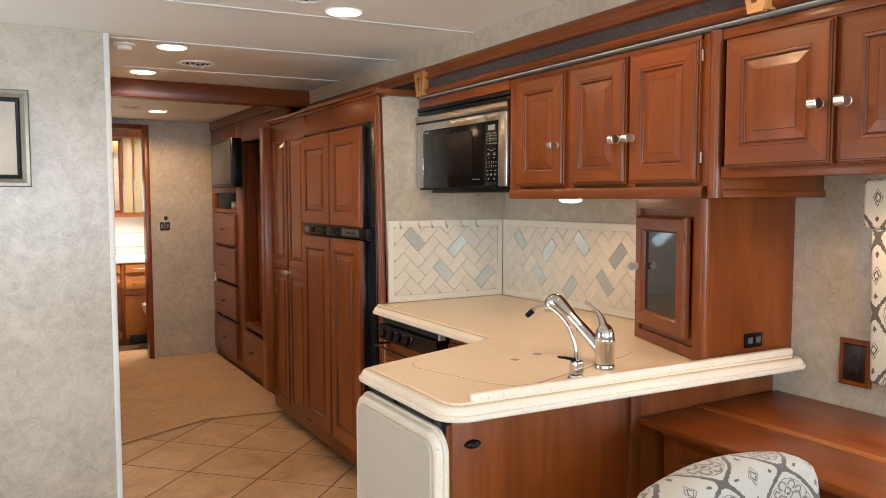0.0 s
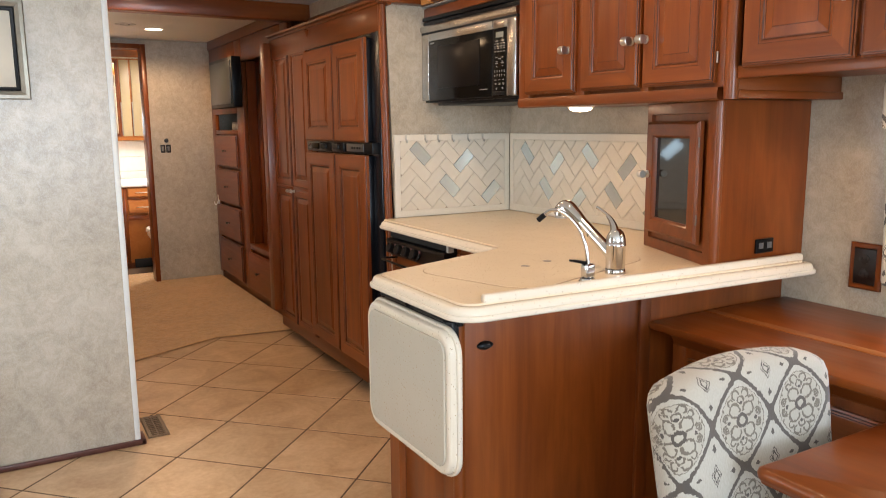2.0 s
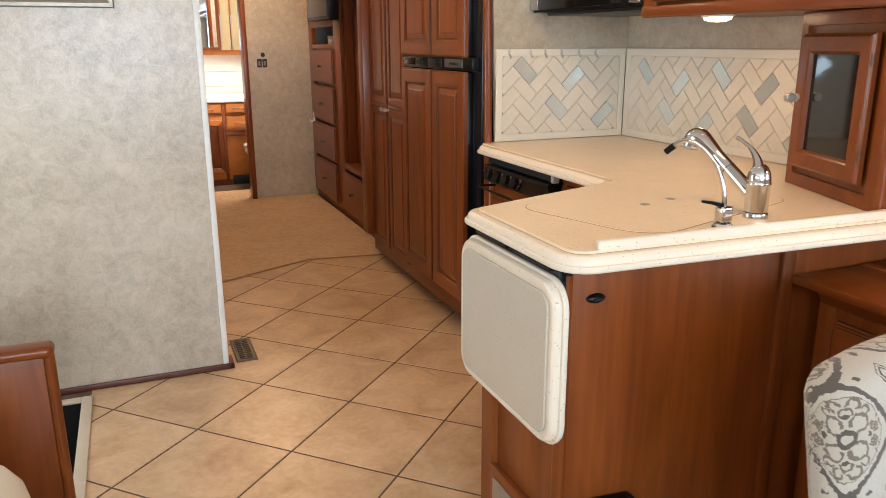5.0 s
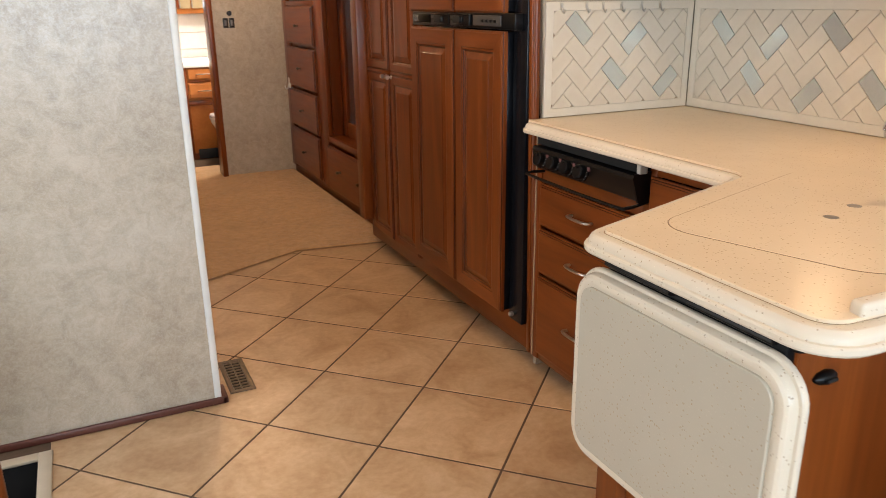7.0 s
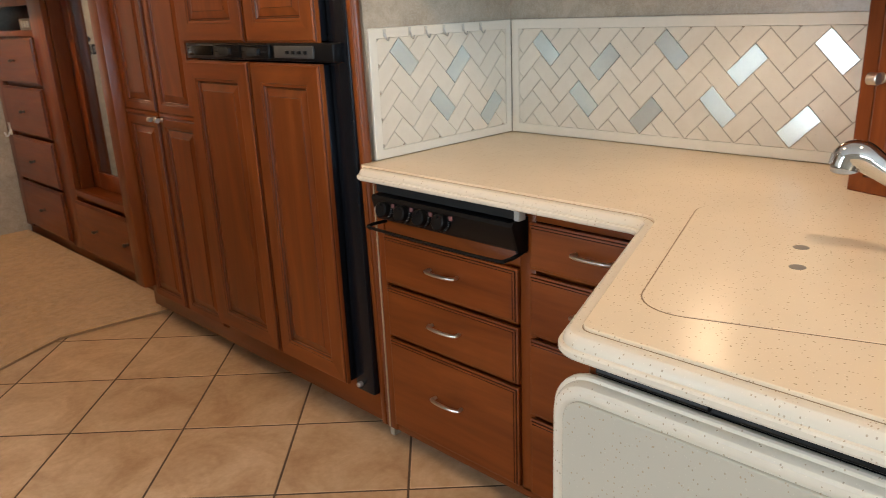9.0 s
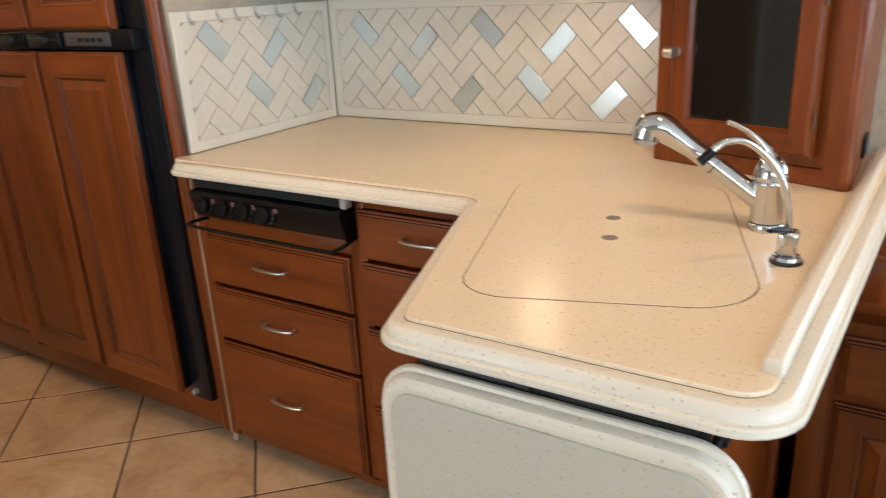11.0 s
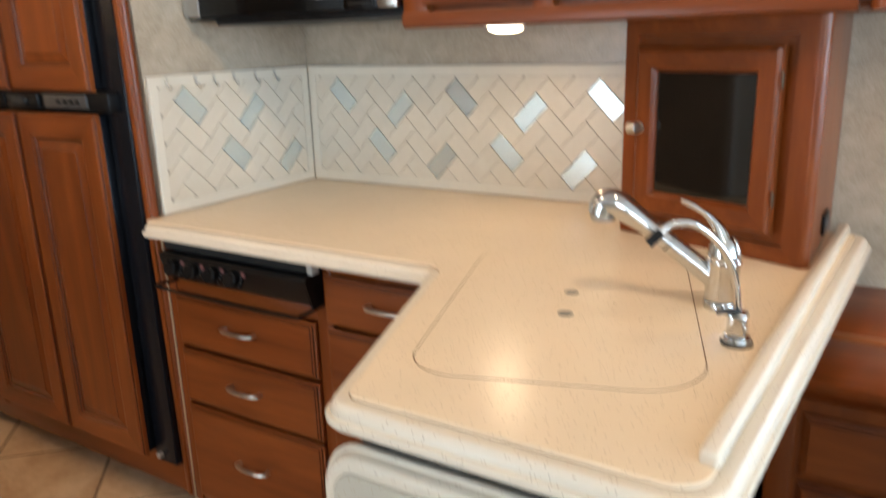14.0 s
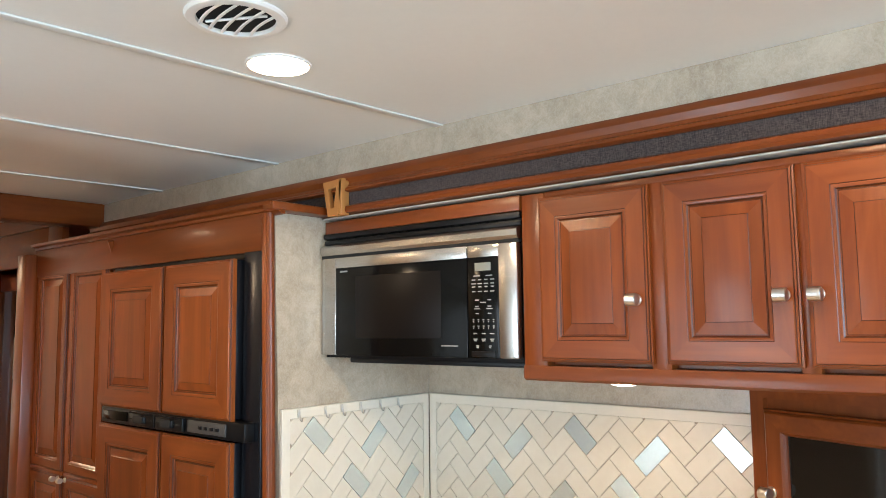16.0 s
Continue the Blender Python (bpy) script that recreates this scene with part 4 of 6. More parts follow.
t = thing("wall_hook", (1.64, 7.06, 0.66), "small white plastic hook on the hall cabinet edge", "hook")
part("hook_plate", box(1.652, 1.66, 7.04, 7.08, 0.68, 0.76, 0.002), WHITE, t)
part("hook_arm", tube(bend([(1.655, 7.06, 0.72), (1.64, 7.06, 0.68), (1.625, 7.06, 0.675), (1.618, 7.06, 0.70)], 5), 0.005, 8), WHITE, t)

for x in (1.222, 1.268):
    t = thing("light_switch", (x, 7.145, 1.155), "dark brown rocker light switch plate", "light switch", "hall switches")
    part("plate", box(x - 0.020, x + 0.020, 7.143, 7.1495, 1.145, 1.215, 0.003), BROWN_PLASTIC, t)
    part("rocker", box(x - 0.009, x + 0.009, 7.138, 7.143, 1.16, 1.20, 0.002), plain("grey_rocker", (0.16, 0.15, 0.14), 0.4), t)
t = thing("wall_socket", (1.255, 7.145, 1.235), "tiny dark oval wall knob above the switches", "wall knob")
part("disc", lathe([(0.018, 0), (0.018, 0.005), (0.012, 0.010)], pose(1.255, 7.1495, 1.25, 90, 0, 0), 16), BROWN_PLASTIC, t)

# ---- bathroom seen through the doorway ----
van = thing("bath_vanity", (0.95, 8.2, 0.0), "orange-brown wooden bathroom vanity with white top", "vanity")
part("carcass", box(0.42, 1.30, 7.97, 8.58, 0.06, 0.80, 0.002), WOOD_ORANGE, van)
part("toe_kick", box(0.42, 1.30, 8.0, 8.58, 0.0, 0.06, 0), WOOD_Z, van)
part("worktop", box(0.41, 1.33, 7.94, 8.59, 0.80, 0.845, 0.008), WHITE, van, "white worktop")
for x0, x1, z0, z1 in ((1.0, 1.27, 0.695, 0.795), (1.0, 1.27, 0.535, 0.672), (0.70, 0.965, 0.695, 0.795)):
    d = slab_front(van, (x0, 7.97, z0), (1, 0, 0), (0, -1, 0), x1 - x0, z1 - z0, WOOD_ORANGE)
    pull(d, ((x0 + x1) / 2, 7.95, (z0 + z1) / 2), (1, 0, 0), (0, -1, 0))
d = panel_door(van, (0.70, 7.97, 0.12), (1, 0, 0), (0, -1, 0), 0.27, 0.515, WOOD_ORANGE)
part("frame_rail", box(0.998, 1.29, 7.955, 7.972, 0.478, 0.520, 0.004), WOOD_Z, van)
part("frame_rail", box(0.998, 1.29, 7.957, 7.972, 0.676, 0.692, 0.002), WOOD_Z, van)
part("frame_stile", box(0.967, 0.997, 7.955, 7.972, 0.06, 0.80, 0.003), WOOD_Z, van)
g = part("toe_grille", box(1.03, 1.25, 7.958, 7.972, 0.010, 0.095, 0.003), DARK, van, "black heater grille")
setting("bath_backsplash", join(box(0.41, 1.60, 8.585, 8.599, 0.845, 0.920, 0.002), box(0.41, 1.60, 8.585, 8.599, 0.924, 1.067, 0.002), box(0.41, 1.60, 8.585, 8.599, 1.071, 1.232, 0.002)), plain("white_bath_tile", (0.78, 0.77, 0.72), 0.25), "white bathroom tile backsplash in three courses", "backsplash")
mc = thing("mirror_cabinet", (1.0, 8.5, 1.3), "wooden framed mirror cabinet above the vanity", "mirror cabinet")
part("body", box(0.60, 1.50, 8.48, 8.598, 1.236, 2.05, 0.003), WOOD_ORANGE, mc)
CREAM_PANEL = plain("cream_door_panel", (0.46, 0.37, 0.215), 0.35, 0, 0.05)
fr = part("mirror_frame", loft_rect([(0, 0), (0, 0.016), (0.004, 0.02), (0.024, 0.02), (0.030, 0.008)], 0.43, 0.76, to_plane((0.635, 8.48, 1.278), (1, 0, 0), (0, -1, 0)), False, True), [WOOD_Z, WOOD_X], mc)
part("mirror", loft_rect([(0.028, 0.007), (0.030, 0.0085)], 0.43, 0.76, to_plane((0.635, 8.48, 1.278), (1, 0, 0), (0, -1, 0)), split=False), MIRROR, fr)
for x0, x1 in ((1.078, 1.164), (1.184, 1.46)):
    d = part("cabinet_door", box(x0, x1, 8.462, 8.479, 1.280, 2.036, 0.004), CREAM_PANEL, mc, "plain cream door")
    part("edge_pull", box(x0 - 0.010, x0 - 0.001, 8.460, 8.479, 1.282, 1.62, 0.002), PLATE_METAL, d)
wc = thing("toilet", (1.31, 7.72, 0.0), "white porcelain toilet beside the vanity", "toilet")
part("bowl", lathe([(0.10, 0.0), (0.105, 0.05), (0.10, 0.14), (0.13, 0.26), (0.185, 0.36), (0.19, 0.385)], Matrix.Translation((1.31, 7.72, 0.0)), 28), PORCELAIN, wc)
part("seat", lathe([(0.192, 0.386), (0.197, 0.392), (0.195, 0.404), (0.18, 0.407)], Matrix.Translation((1.31, 7.72, 0.0)), 28), PORCELAIN, wc)
part("lid", lathe([(0.190, 0.408), (0.195, 0.413), (0.19, 0.425), (0.10, 0.432), (0.02, 0.433)], Matrix.Translation((1.31, 7.72, 0.0)), 28), PORCELAIN, wc)

# ---- wall cabinets over the counter ----
upper = thing("wall_cabinet", (1.95, 2.04, 1.42), "cherry wall cabinet with three raised-panel doors", "wall cabinet")
part("body", box(1.755, X_WALL - 0.002, 1.60, 2.528, 1.44, 1.872, 0), WOOD_Z, upper)
part("face_left", box(1.727, 1.756, 2.463, 2.530, 1.425, 1.873, 0.004), WOOD_Z, upper)
part("face_mid", box(1.727, 1.756, 2.155, 2.200, 1.455, 1.86, 0.002), WOOD_Z, upper)
part("face_right", box(1.727, 1.756, 1.570, 1.615, 1.455, 1.873, 0.002), WOOD_Z, upper)
part("face_inner", box(1.730, 1.756, 1.865, 1.90, 1.455, 1.86, 0.002), WOOD_Z, upper)
part("bottom_rail", extrude_y([(1.756, 1.422), (1.732, 1.420), (1.724, 1.426), (1.722, 1.440), (1.727, 1.456), (1.756, 1.458)], 1.60, 2.530), WOOD_Y, upper)
part("top_rail", box(1.727, 1.756, 1.60, 2.463, 1.857, 1.873, 0.002), WOOD_Y, upper)
part("bottom_board", box(1.756, X_WALL - 0.002, 1.55, 2.528, 1.426, 1.44, 0), WOOD_Y, upper)
part("end_post", tube([(1.733, 1.562, 1.422), (1.733, 1.562, 1.873)], 0.020, 16), WOOD_Z, upper, "rounded cherry corner post")
part("end_panel", box(1.735, X_WALL - 0.002, 1.548, 1.566, 1.424, 1.50, 0.003), WOOD_X, upper)
part("side_rail", box(1.74, X_WALL - 0.002, 1.541, 1.549, 1.424, 1.446, 0.003), WOOD_X, upper)
for y0, y1, ky in ((2.192, 2.473, 2.222), (1.891, 2.160, 1.919), (1.606, 1.877, 1.858)):
    d = panel_door(upper, (1.727, y1, 1.467), UY, XN, y1 - y0, 0.390, WOOD_Y, 0.060, 0.019)
    knob(d, (1.708, ky, 1.605), XN)
for z in (1.52, 1.80):
    part("hinge", tube([(1.722, 1.6035, z), (1.722, 1.6035, z + 0.03)], 0.0032, 8), NICKEL, upper)

big = thing("wall_cabinet", (1.95, 1.2, 1.475), "cherry wall cabinet with raised-panel doors over the dinette", "wall cabinet")
part("body", box(1.755, X_WALL - 0.002, 0.86, 1.546, 1.49, 1.872, 0), WOOD_Z, big)
part("face_rail", box(1.727, 1.756, 0.86, 1.541, 1.475, 1.508, 0.004), WOOD_Y, big)
part("top_rail", box(1.727, 1.756, 0.86, 1.541, 1.845, 1.873, 0.002), WOOD_Y, big)
part("stile", box(1.728, 1.756, 1.185, 1.235, 1.508, 1.845, 0.002), WOOD_Z, big)
for y0, y1, ky in ((1.215, 1.520, 1.243), (0.895, 1.200, 1.176)):
    d = panel_door(big, (1.727, y1, 1.502), UY, XN, y1 - y0, 0.338, WOOD_Y, 0.064, 0.019)
    knob(d, (1.708, ky, 1.642), XN)

for px, py, pz in ((1.87, 2.34, 1.4255), (1.93, 1.16, 1.4895)):
    t = thing("puck_light", (px, py, pz), "small lit round lamp under the wall cabinet", "puck light", "under-cabinet lamps")
    m = Matrix.Translation((px, py, pz))
    part("rim", lathe([(0.050, 0.0), (0.050, -0.004), (0.046, -0.007), (0.042, -0.002)], m, 24), WHITE, t)
    part("lens", lathe([(0.0425, -0.0015), (0.041, -0.013), (0.024, -0.020), (0.004, -0.021)], m, 24), LAMP, t, "glowing frosted lens")

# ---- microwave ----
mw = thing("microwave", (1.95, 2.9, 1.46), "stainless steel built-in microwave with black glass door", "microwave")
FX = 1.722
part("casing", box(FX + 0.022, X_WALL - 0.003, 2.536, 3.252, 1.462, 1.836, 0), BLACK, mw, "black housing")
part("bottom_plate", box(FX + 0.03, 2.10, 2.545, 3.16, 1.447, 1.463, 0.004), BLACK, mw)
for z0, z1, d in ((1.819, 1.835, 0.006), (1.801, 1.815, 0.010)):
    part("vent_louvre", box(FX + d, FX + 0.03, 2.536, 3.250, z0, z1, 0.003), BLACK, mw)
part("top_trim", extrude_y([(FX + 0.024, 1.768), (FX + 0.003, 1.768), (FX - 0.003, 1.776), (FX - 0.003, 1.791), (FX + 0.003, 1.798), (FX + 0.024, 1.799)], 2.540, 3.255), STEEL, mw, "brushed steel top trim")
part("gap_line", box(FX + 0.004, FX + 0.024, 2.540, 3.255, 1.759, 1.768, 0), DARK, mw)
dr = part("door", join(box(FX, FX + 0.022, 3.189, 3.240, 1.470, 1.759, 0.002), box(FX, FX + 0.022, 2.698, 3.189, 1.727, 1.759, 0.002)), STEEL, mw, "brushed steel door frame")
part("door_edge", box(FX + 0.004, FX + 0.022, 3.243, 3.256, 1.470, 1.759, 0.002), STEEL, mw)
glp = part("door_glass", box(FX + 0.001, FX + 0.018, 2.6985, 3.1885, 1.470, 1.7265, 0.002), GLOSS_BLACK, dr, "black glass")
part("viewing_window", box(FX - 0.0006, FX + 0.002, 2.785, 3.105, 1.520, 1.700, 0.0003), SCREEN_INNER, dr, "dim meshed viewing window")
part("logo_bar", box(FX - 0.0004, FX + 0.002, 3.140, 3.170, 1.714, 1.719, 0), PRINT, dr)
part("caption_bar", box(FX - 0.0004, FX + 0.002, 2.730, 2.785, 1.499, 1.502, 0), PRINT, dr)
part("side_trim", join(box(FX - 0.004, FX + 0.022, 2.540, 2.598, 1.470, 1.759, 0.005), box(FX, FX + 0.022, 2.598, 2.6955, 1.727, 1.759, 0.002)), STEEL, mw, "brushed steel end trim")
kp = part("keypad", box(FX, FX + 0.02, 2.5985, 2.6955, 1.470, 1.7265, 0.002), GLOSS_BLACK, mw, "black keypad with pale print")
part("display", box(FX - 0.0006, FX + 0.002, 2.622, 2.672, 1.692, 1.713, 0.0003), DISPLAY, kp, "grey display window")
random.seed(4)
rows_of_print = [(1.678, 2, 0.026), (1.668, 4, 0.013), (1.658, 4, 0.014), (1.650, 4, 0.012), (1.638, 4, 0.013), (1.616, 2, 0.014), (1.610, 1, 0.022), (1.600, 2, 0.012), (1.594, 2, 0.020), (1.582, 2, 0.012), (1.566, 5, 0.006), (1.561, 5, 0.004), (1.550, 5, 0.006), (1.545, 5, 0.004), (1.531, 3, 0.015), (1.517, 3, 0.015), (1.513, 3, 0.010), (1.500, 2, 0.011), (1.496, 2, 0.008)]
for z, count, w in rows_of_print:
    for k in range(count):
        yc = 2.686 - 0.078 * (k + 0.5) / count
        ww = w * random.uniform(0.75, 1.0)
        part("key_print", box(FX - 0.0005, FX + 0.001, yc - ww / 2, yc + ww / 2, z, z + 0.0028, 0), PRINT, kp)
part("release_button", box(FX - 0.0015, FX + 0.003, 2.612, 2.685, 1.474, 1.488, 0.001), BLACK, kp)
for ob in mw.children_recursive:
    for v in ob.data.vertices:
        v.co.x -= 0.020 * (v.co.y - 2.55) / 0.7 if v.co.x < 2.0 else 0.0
part("filler", box(1.722, 1.76, 2.532, 3.257, 1.8365, 1.8735, 0.001), WOOD_Y, mw, "cherry filler strip")

# ---- countertop ----
OUT = rounded([(0.902, 1.601, 0.075), (2.166, 1.546, 0.042), (2.166, 1.70, 0), (2.197, 1.72, 0), (2.197, 3.258, 0), (1.462, 3.258, 0.042), (1.462, 2.318, 0.035), (0.902, 2.124, 0.055)], 7)
top = thing("countertop", (1.6, 2.2, 0.9), "cream speckled solid-surface countertop with a moulded pale edge", "countertop")
part("edge", moulded(OUT, [(0.014, 0.901), (0.003, 0.902), (0.0, 0.906), (0.0, 0.913), (0.0020, 0.9160), (0.0070, 0.9168), (0.0070, 0.9188), (0.0082, 0.9245), (0.0112, 0.9298), (0.016, 0.9335), (0.022, 0.9347), (0.028, 0.9342), (0.032, 0.9338), (0.037, 0.9338)]), COUNTER_EDGE, top, "pale moulded edge", 24)
SURFACE = rounded([(0.9365, 1.6335, 0.042), (2.126, 1.583, 0.01), (2.131, 1.66, 0), (2.197, 1.66, 0), (2.197, 3.2575, 0), (1.4965, 3.2575, 0.012), (1.4965, 2.2934, 0.068), (0.9365, 2.0995, 0.025)], 7)
# brown strip paints the shadow line where the top meets its edge
part("joint", moulded(inset_outline(OUT, 0.0333), [(0.0, 0.930), (0.0, 0.9345)]), plain("counter_joint_shade", (0.30, 0.20, 0.12), 0.8), top, "joint inside the moulded edge, its shadow line painted brown", 20)
part("surface", moulded(SURFACE, [(0.0, 0.930), (0.0, 0.9388), (0.0012, 0.94)]), COUNTER, top, "cream speckled top", 12)
LIP = rounded([(0.988, 1.628, 0.006), (2.146, 1.595, 0.010), (2.146, 1.620, 0.010), (0.994, 1.653, 0.006)], 4)
part("backstop", moulded(LIP, [(0.0, 0.9395), (0.0, 0.951), (0.001, 0.9545), (0.003, 0.9575), (0.0055, 0.9585)]), COUNTER_EDGE, top, "raised pale lip", 40)

# flush sink cover, turned with the slanted counter edge
TURN_SINK = radians(17.9)


def sink_xy(a, b):
    return (1.405 + a * math.cos(TURN_SINK) - b * math.sin(TURN_SINK), 1.975 + a * math.sin(TURN_SINK) + b * math.cos(TURN_SINK))


lid = thing("sink_cover", (1.413, 1.985, TOP), "flush cream speckled cover over the kitchen sink", "sink cover")
lid_out = [sink_xy(a, b) for a, b in rounded([(-0.326, -0.210, 0.10), (0.326, -0.210, 0.10), (0.326, 0.210, 0.075), (-0.326, 0.210, 0.075)], 9)]
# flat brown ring stands for the shadow in the cover's gap
part("gap", moulded(inset_outline(lid_out, -0.0022), [(0.0, 0.9396), (0.0, 0.9404)]), plain("cover_gap_shade", (0.22, 0.14, 0.08), 0.8), lid, "joint round the cover, its shadow painted as a brown ring")
part("panel", moulded(lid_out, [(0.0, 0.940), (0.0, 0.9410), (0.0015, 0.9416)]), COUNTER, lid, "", 12)
for x, y in ((1.457, 1.993), (1.350, 1.960)):
    # disc colour carries the hole's shade; the cover isn't cut through
    part("finger_hole", lathe([(0.0135, 0.9414), (0.0135, 0.9420), (0.0125, 0.9421)], Matrix.Translation((x, y, 0)), 20), plain("finger_hole_shade", (0.22, 0.19, 0.16), 0.6), lid, "round finger hole, a flat disc in shade colour")

# ---- faucet ----
fa = thing("kitchen_faucet", (1.504, 1.741, TOP), "chrome single-lever pull-out kitchen faucet", "faucet")
m = Matrix.Translation((1.504, 1.741, TOP))
part("base", lathe([(0.029, 0.0), (0.029, 0.010), (0.0275, 0.013)], m, 28), CHROME, fa)
part("gasket", lathe([(0.0272, 0.0131), (0.0272, 0.0155)], m, 28), RUBBER, fa, "black ring")
part("body", lathe([(0.0275, 0.0156), (0.0275, 0.078), (0.0285, 0.080), (0.0285, 0.084), (0.027, 0.087)], m, 28), CHROME, fa)
part("dome", lathe([(0.027, 0.0871), (0.0275, 0.094), (0.025, 0.108), (0.019, 0.120), (0.011, 0.127), (0.003, 0.129)], m, 28), CHROME, fa)
lever_pts = bend([(1.502, 1.744, 1.055), (1.503, 1.753, 1.078), (1.503, 1.772, 1.098), (1.499, 1.795, 1.113), (1.497, 1.815, 1.121)], 6)
part("lever", tube(lever_pts, [0.017 - 0.011 * min(1, k / 14) for k in range(len(lever_pts))], 12, 0.8), CHROME, fa)
spout = [(1.504, 1.745, 0.983), (1.500, 1.785, 1.012), (1.494, 1.83, 1.045), (1.488, 1.868, 1.073)]
part("spout", tube(spout, [0.0190, 0.0180, 0.0170, 0.0165], 18), CHROME, fa)
part("spout_ring", tube([(1.4941, 1.8295, 1.0446), (1.4938, 1.8312, 1.0460)], 0.0173, 18), RUBBER, fa)
part("spray_head", tube(bend([(1.488, 1.868, 1.073), (1.482, 1.900, 1.096), (1.478, 1.922, 1.109), (1.475, 1.939, 1.106), (1.473, 1.944, 1.089)], 5), [0.0166 + 0.0095 * math.sin(min(1, k / 13) * math.pi / 2) for k in range(21)], 18), CHROME, fa)
part("aerator", lathe([(0.022, 0), (0.021, -0.008), (0.016, -0.010)], Matrix.Translation((1.473, 1.944, 1.089)), 18), PLATE_METAL, fa)

fi = thing("filter_tap", (1.355, 1.685, TOP), "small chrome drinking water tap with curved spout", "tap")
m = Matrix.Translation((1.355, 1.685, TOP))
part("washer", lathe([(0.024, 0), (0.024, 0.004), (0.021, 0.006)], m, 24), RUBBER, fi, "black washer")
part("flange", lathe([(0.022, 0.0061), (0.020, 0.011), (0.014, 0.013)], m, 24), CHROME, fi)
part("body", box(1.339, 1.371, 1.671, 1.699, 0.953, 0.991, 0.006, 3), CHROME, fi)
part("spout", tube(bend([(1.356, 1.686, 0.990), (1.351, 1.693, 1.04), (1.338, 1.712, 1.09), (1.315, 1.745, 1.126), (1.297, 1.773, 1.129), (1.284, 1.793, 1.112)], 6), 0.0055, 12), CHROME, fi)
part("tip", tube([(1.2875, 1.788, 1.117), (1.277, 1.803, 1.101)], 0.0075, 12), BLACK, fi, "black nozzle")
part("lever", tube([(1.350, 1.688, 0.992), (1.328, 1.697, 0.998), (1.308, 1.705, 1.001)], [0.009, 0.007, 0.005], 10, 0.6), BLACK, fi, "black lever")

# ---- base cabinets ----
base = thing("base_cabinet", (1.85, 2.95, 0.0), "cherry base cabinet with stacked drawers and nickel pulls", "base cabinet")
FXB = 1.535
# shade under the drawers is put into this board's colour
part("toe_board", box(1.625, 2.19, 2.32, 3.256, 0.0, 0.0745, 0.002), SHADE_WOOD, base, "recessed toe board with shade in its colour")
part("carcass", box(FXB + 0.02, 2.19, 2.32, 3.256, 0.075, 0.76, 0), WOOD_Z, base)
part("stile_far", box(FXB - 0.004, FXB + 0.02, 3.208, 3.258, 0.055, 0.896, 0.003), WOOD_Z, base)
part("stile_groove", box(FXB - 0.008, FXB - 0.003, 3.2375, 3.2425, 0.058, 0.894, 0.001), plain("pale_joint_strip", (0.42, 0.31, 0.20), 0.5), base, "thin pale joint strip")
part("stile_mid", box(FXB, FXB + 0.02, 2.640, 2.690, 0.075, 0.896, 0.002), WOOD_Z, base)
part("rail_low", box(FXB, FXB + 0.02, 2.32, 3.208, 0.055, 0.085, 0.002), WOOD_Y, base)
part("rail_stove", box(FXB, FXB + 0.02, 2.69, 3.208, 0.735, 0.775, 0.002), WOOD_Y, base)
part("rail_top", box(FXB, FXB + 0.02, 2.32, 2.64, 0.862, 0.896, 0.002), WOOD_Y, base)
part("side_panel", box(FXB + 0.02, 2.19, 3.235, 3.256, 0.76, 0.896, 0), WOOD_Z, base)
for y0, y1, z0, z1 in ((2.692, 3.205, 0.578, 0.728), (2.692, 3.205, 0.402, 0.565), (2.692, 3.205, 0.085, 0.390), (2.30, 2.652, 0.738, 0.860), (2.30, 2.652, 0.560, 0.725), (2.30, 2.652, 0.33, 0.548), (2.30, 2.652, 0.085, 0.318)):
    d = slab_front(base, (FXB, y1, z0), UY, XN, y1 - y0, z1 - z0, WOOD_Y)
    yc = (y0 + y1) / 2 if y0 > 2.5 else 2.455
    pull(d, (FXB - 0.02, yc, (z0 + z1) / 2 + (0.01 if z1 - z0 < 0.2 else 0.02)), UY, XN)

stove = thing("cooktop", (1.8, 2.92, 0.77), "black drop-in gas cooktop front with four control knobs", "cooktop")
part("housing", box(1.53, 2.05, 2.668, 3.195, 0.776, 0.896, 0), BLACK, stove)
prof = [(1.545, 0.784), (1.502, 0.786), (1.494, 0.794), (1.478, 0.852), (1.482, 0.862), (1.545, 0.866)]
part("control_fascia", extrude_y(prof, 2.672, 3.192), BLACK, stove, "black sloped fascia")
part("end_cap", extrude_y([(1.55, 0.782), (1.496, 0.784), (1.472, 0.856), (1.478, 0.868), (1.55, 0.872)], 2.664, 2.672), BLACK, stove)
part("drip_rail", tube(bend([(1.545, 3.20, 0.768), (1.47, 3.195, 0.772), (1.458, 3.15, 0.768), (1.458, 2.74, 0.766), (1.475, 2.68, 0.770), (1.54, 2.668, 0.785)], 5), 0.005, 8), BLACK, stove, "black wire rail")
part("top_gap", box(1.50, 1.56, 2.672, 3.192, 0.868, 0.896, 0), DARK, stove)
part("hinge_cap", box(1.488, 1.515, 2.655, 2.672, 0.868, 0.896, 0.003), plain("grey_hinge", (0.4, 0.39, 0.36), 0.4), stove)
